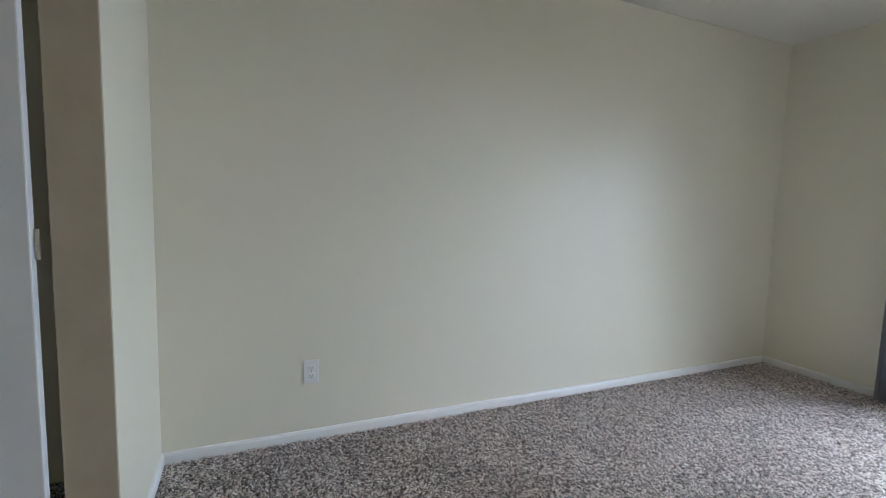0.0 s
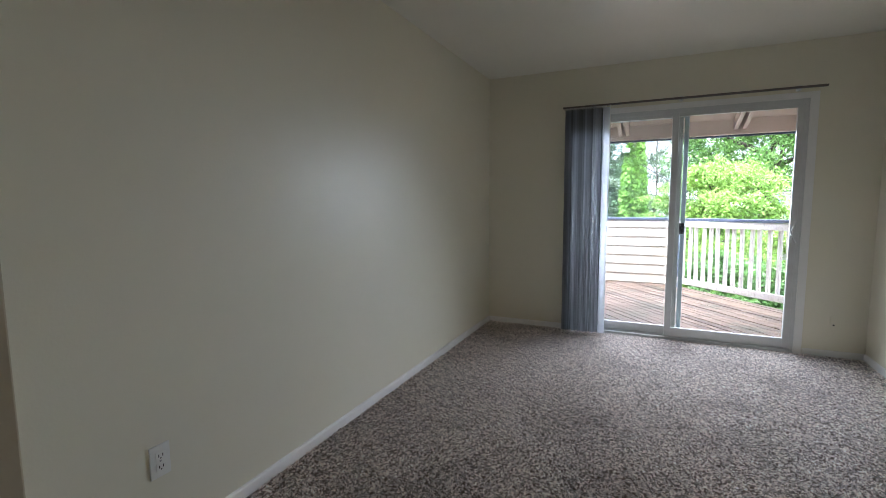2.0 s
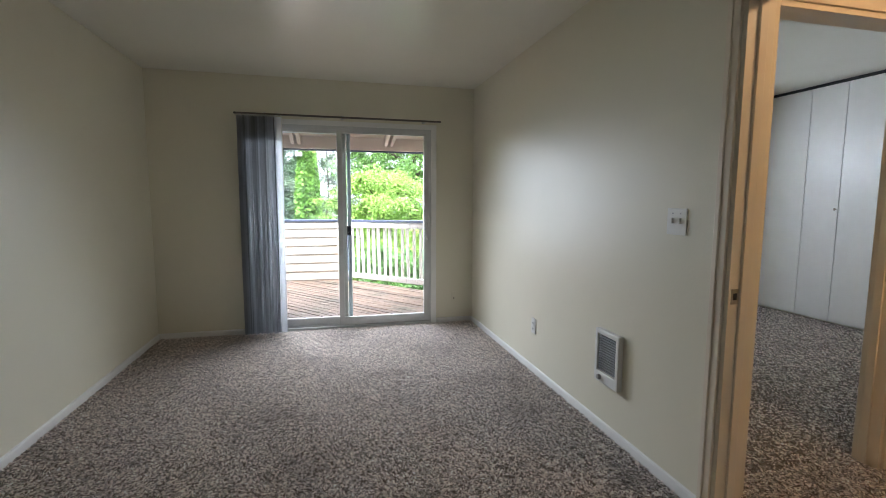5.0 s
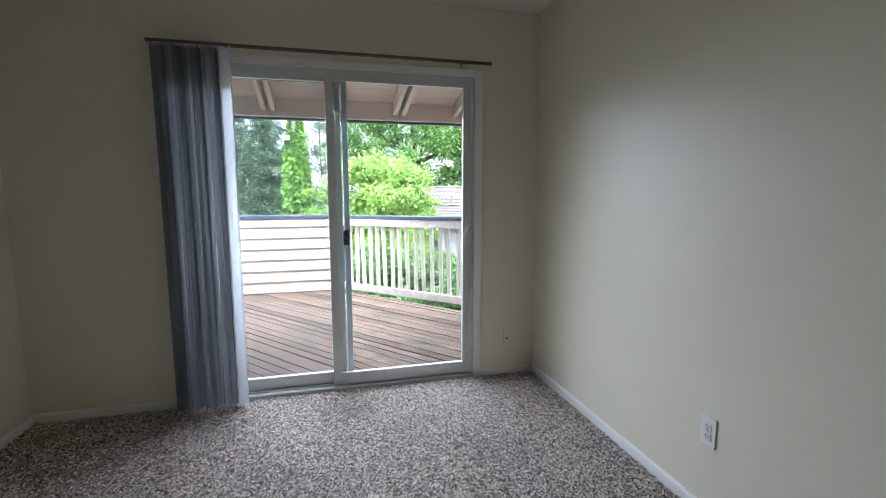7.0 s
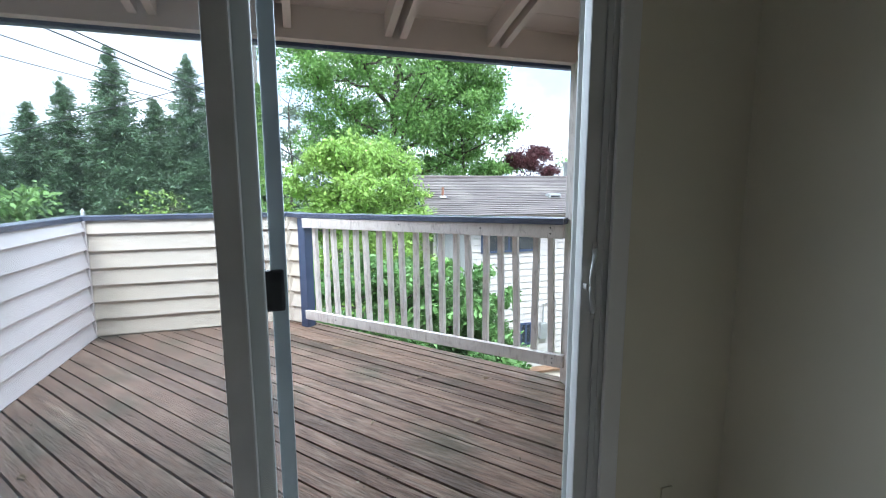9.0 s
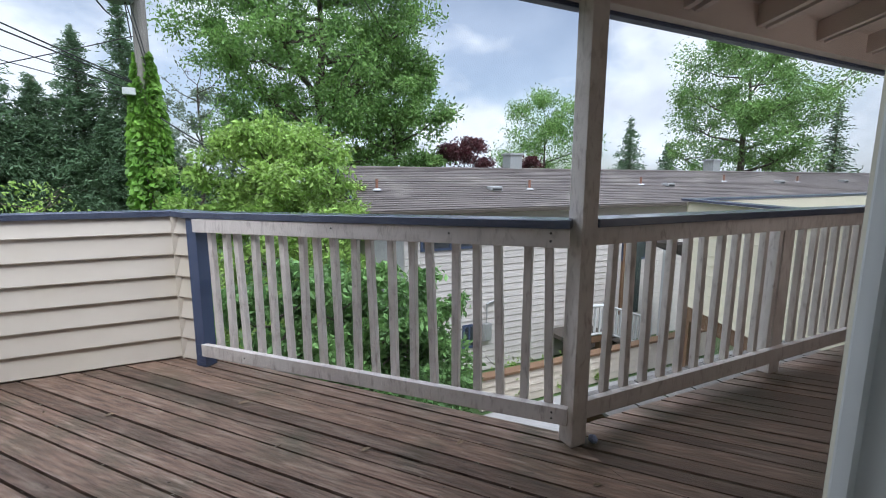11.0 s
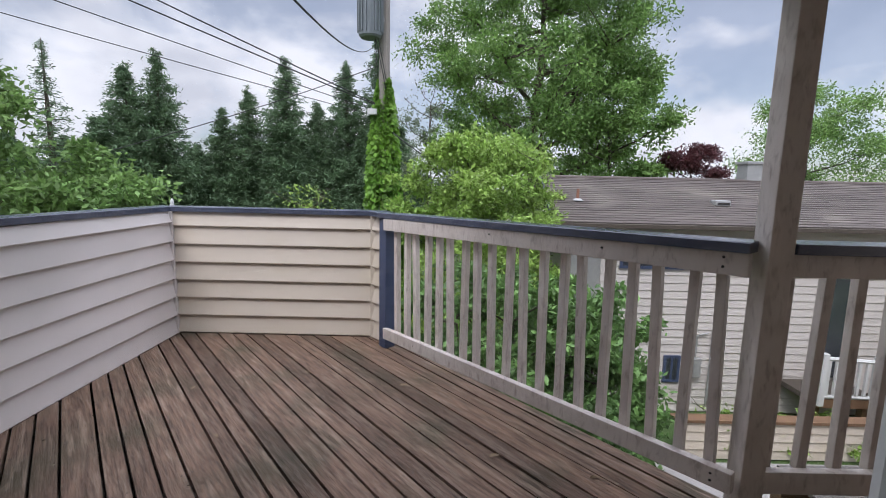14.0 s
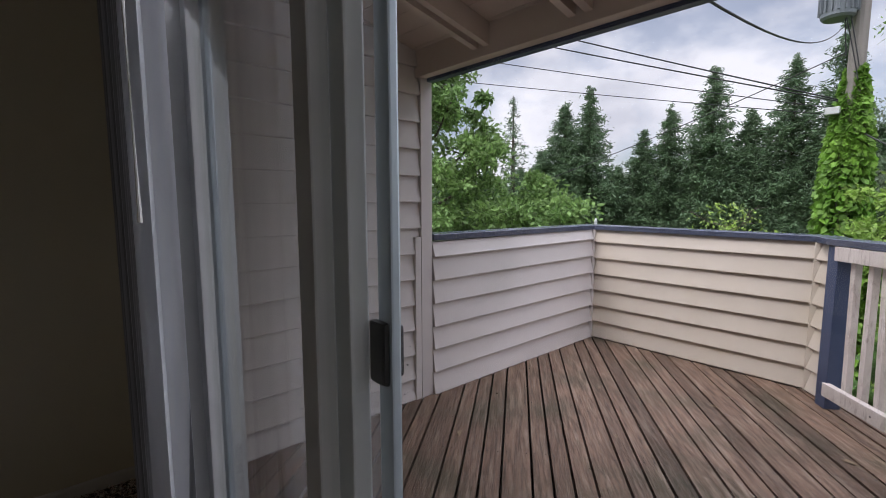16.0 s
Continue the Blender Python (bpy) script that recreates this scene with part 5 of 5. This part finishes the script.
# dark conifers beyond the yard
FIRS = [(-18.9, 32.0, 7.8, 5.2), (-17.2, 32.4, 8.6, 4.6), (-15.6, 33.6, 3.2, 4.6), (-20.3, 31.3, 4.4, 4.8), (-12.8, 34.9, 7.0, 3.4), (-14.3, 34.4, 5.6, 3.4),
        (-10.6, 35.8, 9.2, 5.0), (-8.6, 36.4, 6.4, 4.2), (-6.7, 36.9, 9.4, 4.6), (-4.5, 37.3, 11.4, 4.0), (-5.4, 36.2, 4.6, 4.6), (-9.8, 35.0, 3.6, 4.8), (-2.9, 38.2, 5.2, 4.2), (-23.5, 29.0, 3.4, 5.0), (-25.8, 27.4, 4.2, 5.2)]
FIRS += [(-27.0 + 2.5 * k, 33.5 + 0.62 * k - 0.012 * k * k, 2.9 + 0.9 * math.sin(k * 2.3), 4.8) for k in range(11)]
for i, (x, y, top, wd) in enumerate(FIRS):
    conifer("conifer_tree", x, y, GZ - 0.0, top, wd * 1.7, "tall dark green conifer behind the yard", seed=20 + i, tiers=48, density=2.6)
conifer("conifer_tree", -21.6, 29.55, GZ, 8.5, 4.4, "thin sparse dark conifer with bare trunk", seed=51, tiers=26, sparse=0.7, density=1.0, start=0.35)
conifer("conifer_tree", 26.7, 27.8, GZ, 5.3, 4.6, "small far grey green conifer", seed=52, density=1.5)
conifer("conifer_tree", 28.5, 26.0, GZ, 3.5, 4.6, "small far dark conifer", seed=53, density=1.8)
conifer("conifer_tree", 31.0, 17.4, GZ, 5.4, 4.4, "dark rounded conifer beyond the houses", seed=54)
conifer("conifer_tree", 31.5, 14.0, GZ, 3.6, 4.0, "dark rounded conifer beyond the houses", seed=55)
# tall broadleaved trees
broadleaf("broadleaf_tree", 4.6, 25.0, GZ, 15.0, 11.2, M["leaf_big"], "tall leafy green tree behind the neighbouring house", leaves=150000, size=0.155, low=0.24, clumps=320, seed=3, shape=0.42, trunk=0.42, limbs=26, lump=(0.045, 0.105))
broadleaf("broadleaf_tree", 8.0, 25.2, GZ, 6.2, 6.6, M["leaf_big"], "leafy green tree with loose outer boughs", leaves=16000, size=0.20, low=0.40, clumps=70, seed=4, shape=0.6, trunk=0.22, limbs=12)
broadleaf("broadleaf_tree", -0.6, 28.5, GZ, 6.9, 4.4, M["leaf_grey"], "grey green thin-leaved tree with many twigs", leaves=6500, size=0.15, low=0.3, clumps=60, seed=5, trunk=0.14, limbs=16)
broadleaf("broadleaf_tree", 1.6, 27.5, GZ, 4.8, 4.0, M["leaf_grey"], "grey green thin-leaved tree with many twigs", leaves=5000, size=0.15, low=0.3, clumps=50, seed=15, trunk=0.12, limbs=14)
broadleaf("broadleaf_tree", 22.3, 17.0, GZ, 8.0, 7.2, M["leaf_big"], "open-branched leafy tree beyond the long roof", leaves=42000, size=0.14, low=0.34, clumps=150, seed=6, shape=0.5, trunk=0.26, limbs=18)
broadleaf("broadleaf_tree", 17.4, 25.6, GZ, 5.9, 6.2, M["leaf_big"], "pale green tree beyond the long roof", leaves=24000, size=0.14, low=0.3, clumps=120, seed=7, trunk=0.16, limbs=12)
broadleaf("broadleaf_tree", 10.8, 22.8, GZ, 3.05, 3.3, M["leaf_maroon"], "dark red leaved tree above the roof ridge", leaves=14000, size=0.125, low=0.4, clumps=60, seed=8, trunk=0.12, limbs=9)
broadleaf("broadleaf_tree", 13.0, 21.8, GZ, 2.2, 2.6, M["leaf_maroon"], "dark red leaved tree above the roof ridge", leaves=8000, size=0.125, low=0.4, clumps=40, seed=9, trunk=0.1, limbs=8)
# bright bush beside the neighbouring house
broadleaf("bush_tree", 0.95, 12.6, GZ, 2.15, 3.3, M["leaf_bright"], "bright yellow green leafy small tree beside the roof", leaves=46000, size=0.095, low=0.22, clumps=210, seed=10, shape=0.38, trunk=0.09, limbs=22, lump=(0.045, 0.11))
broadleaf("bush_tree", 1.55, 11.1, GZ, 0.72, 2.0, M["leaf_bright"], "bright yellow green leafy small tree beside the roof", leaves=15000, size=0.085, low=0.2, clumps=90, seed=16, shape=0.38, trunk=0.06, limbs=12)
broadleaf("shrub", -4.35, 18.9, GZ, 1.05, 2.9, M["leaf_bright"], "pale green arching shrub behind the parapet", leaves=6000, size=0.13, low=0.35, clumps=45, seed=11, shape=0.4, trunk=0.06, limbs=14)
# dense big-leaved shrubs below the railing
for i, (x, y, top, wd) in enumerate(((0.55, 8.5, 0.32, 1.5), (1.15, 8.9, 0.15, 1.7), (1.75, 9.4, -0.05, 1.8), (2.45, 9.5, -0.45, 1.7), (2.7, 10.4, -0.9, 1.6), (1.1, 7.9, -0.75, 1.3), (1.9, 8.3, -1.2, 1.6))):
    broadleaf("shrub", x, y, GZ, top, wd, M["leaf_shrub"], "dense dark green bramble shrub with large leaves", leaves=9500, size=0.105, low=0.12, clumps=95, seed=60 + i, shape=0.25, trunk=0.04, limbs=14)
for i, (x, y, top) in enumerate(((5.2, 11.0, -2.5), (6.1, 10.95, -2.6), (7.0, 11.0, -2.55))):
    broadleaf("shrub", x, y, GZ, top, 1.1, M["leaf_bright"], "low bright green garden plant", leaves=1800, size=0.08, low=0.1, clumps=30, seed=80 + i, shape=0.25, trunk=0.02, limbs=8)
# tree close to the wing of the house
broadleaf("broadleaf_tree", -4.75, 7.45, GZ, 3.7, 2.1, M["leaf_near"], "leafy green tree close to the deck's parapet", leaves=32000, size=0.085, low=0.40, clumps=190, seed=12, shape=0.45, trunk=0.09, limbs=20)
broadleaf("shrub", -3.85, 8.6, GZ, 1.55, 2.2, M["leaf_near"], "leafy green shrub behind the parapet", leaves=17000, size=0.085, low=0.5, clumps=90, seed=13, shape=0.4, trunk=0.05, limbs=12)

# ---------- utility pole ----------
PP = (-1.06, 13.85)
up = thing("utility_pole", (*PP, GZ), "weathered wooden utility pole with a transformer and ivy", "utility pole")
part("pole", tube([(PP[0], PP[1], GZ - 0.2), (PP[0], PP[1], 2.0), (PP[0] + 0.02, PP[1], 7.5)], [0.15, 0.125, 0.10], 14), M["pole"], up)
cx, cy = PP[0] - 0.26, PP[1] - 0.22
can = part("transformer", tube([(cx, cy, 4.15), (cx, cy, 4.19), (cx, cy, 5.35), (cx, cy, 5.42)], [0.20, 0.235, 0.235, 0.20], 24), M["can"], up, "grey steel transformer can")
for k in range(18):
    a = k * 2 * math.pi / 18
    part("cooling_fin", box(0.232, -0.008, 4.25, 0.275, 0.008, 5.25, 0.002, Matrix.Translation((cx, cy, 0)) @ Matrix.Rotation(a, 4, "Z")), M["can"], can)
part("bracket", box(PP[0] - 0.2, PP[1] - 0.16, 4.5, PP[0] + 0.02, PP[1] - 0.06, 4.6, 0.005), M["galv"], up)
part("bracket", box(PP[0] - 0.2, PP[1] - 0.16, 5.1, PP[0] + 0.02, PP[1] - 0.06, 5.2, 0.005), M["galv"], up)
part("junction_box", box(PP[0] - 0.33, PP[1] - 0.2, 2.62, PP[0] - 0.13, PP[1] - 0.06, 2.74, 0.01), M["vinyl"], up, "small white junction box")
np.random.seed(77)
K = 10500
f = np.random.rand(K) ** 1.15
ang = np.random.rand(K) * 2 * np.pi
rad = (0.08 + 0.72 * (1 - f) ** 0.95 + 0.06 * np.sin(9 * f + 2 * ang)) * np.random.uniform(0.72, 1.12, K)
zz = GZ + 0.3 + (3.36 - GZ - 0.3) * f
ivy = thing("ivy", (*PP, GZ), "bright green ivy climbing round the utility pole", "climbing plant")
leaf_mesh("leaves", np.stack([PP[0] + rad * np.cos(ang), PP[1] + rad * np.sin(ang), zz], 1), np.stack([np.cos(ang) * 0.8, np.sin(ang) * 0.8, -0.8 + 0 * ang], 1) + np.random.normal(size=(K, 3)) * 0.4, np.random.uniform(0.08, 0.19, K), M["leaf_ivy"], ivy, narrow=0.75)
part("stem", tube([(PP[0] + 0.1, PP[1] - 0.12, GZ), (PP[0] + 0.1, PP[1] - 0.11, 2.9)], [0.03, 0.012], 6), M["bark"], ivy)


def cable_between(p0, p1, sag, radius=0.012, name="overhead_cable"):
    p0, p1 = Vector(p0), Vector(p1)
    pts = [p0.lerp(p1, k / 16) - Vector((0, 0, sag * 4 * (k / 16) * (1 - k / 16))) for k in range(17)]
    ob = part(name, tube(pts, radius, 6), M["wire"])
    return tagged(ob, "thin black overhead utility cable strung from the pole", "cable", "overhead cables")


cable_between((PP[0] - 0.1, PP[1], 2.82), (-13.3, 4.4, 6.9), 0.12, 0.012)
cable_between((PP[0] - 0.1, PP[1], 2.84), (-12.2, 5.2, 7.15), 0.12, 0.012)
cable_between((PP[0] - 0.1, PP[1], 2.70), (-15.4, 2.6, 6.4), 0.15, 0.008)
cable_between((PP[0] - 0.1, PP[1], 2.60), (-16.4, 1.6, 5.5), 0.15, 0.007)
cable_between((-0.45, 5.36, 2.02), (PP[0] - 0.2, PP[1] - 0.15, 4.02), 0.22, 0.0065, "service_cable")
cable_between((PP[0] - 0.1, PP[1], 3.66), (-14.0, 13.6, 0.2), 0.35, 0.009)
cable_between((PP[0] + 0.15, PP[1] - 0.05, 2.3), (1.4, 12.1, 0.85), 0.08, 0.013)
for k in range(3):
    a = k * 2.1
    cable_between((PP[0] - 0.25, PP[1] - 0.3, 5.2 - 0.3 * k), (PP[0] - 0.12 * math.cos(a), PP[1] - 0.16, 3.55 - 0.2 * k), -0.05, 0.009, "pole_lead")

# seeds and crumbs caught between the deck boards
np.random.seed(31)
spots = []
for k in range(-4, 9):
    for off, wide in BOARDS:
        for j in range(26):
            v = RA + across * (0.116 + k * PERIOD + off + random.Random(k * 977 + int(off * 1000) + j).gauss(0, 0.006 if j % 4 else 0.05)) + along * float(np.random.uniform(-4, 4))
            if -1.9 < v.x < 3.0 and 3.95 < v.y < (7.2 if v.x < 1.3 else 5.2) and (v - RA).dot(across) > 0.1: spots.append((v.x, v.y, DZ + 0.003))
spots = np.array(spots)
tagged(leaf_mesh("deck_crumbs", spots, np.random.normal(size=(len(spots), 3)) * np.array([1, 1, 0.15]), np.random.uniform(0.006, 0.022, len(spots)), M["crumb"], None, narrow=0.6), "dry seeds and crumbs caught between the deck boards", "debris", kind="stuff")

# ---------- carpet pile ----------
np.random.seed(5)


def pile(name, x0, y0, x1, y1, count, size):
    c = np.stack([np.random.uniform(x0, x1, count), np.random.uniform(y0, y1, count), np.random.uniform(0.001, 0.008, count)], 1)
    w = np.random.normal(size=(count, 3)) * np.array([1, 1, 0.45]) + np.array([0, 0, 0.25])
    ob = leaf_mesh(name, c, w, np.random.uniform(0.7, 1.4, count) * size, M["pile"], None, narrow=0.42, fold=0.5)
    return tagged(ob, "twisted brown and beige carpet yarn tufts", "carpet", kind="stuff")


pile("carpet_pile", XL + 0.014, -1.25, XR - 0.014, YN - 0.014, 300000, 0.0165)
pile("carpet_pile", XR, -0.6, 3.0, HY + 0.11, 45000, 0.018)
pile("carpet_pile", XR + 0.13, HY + 0.11, CX, YN - 0.02, 70000, 0.02)
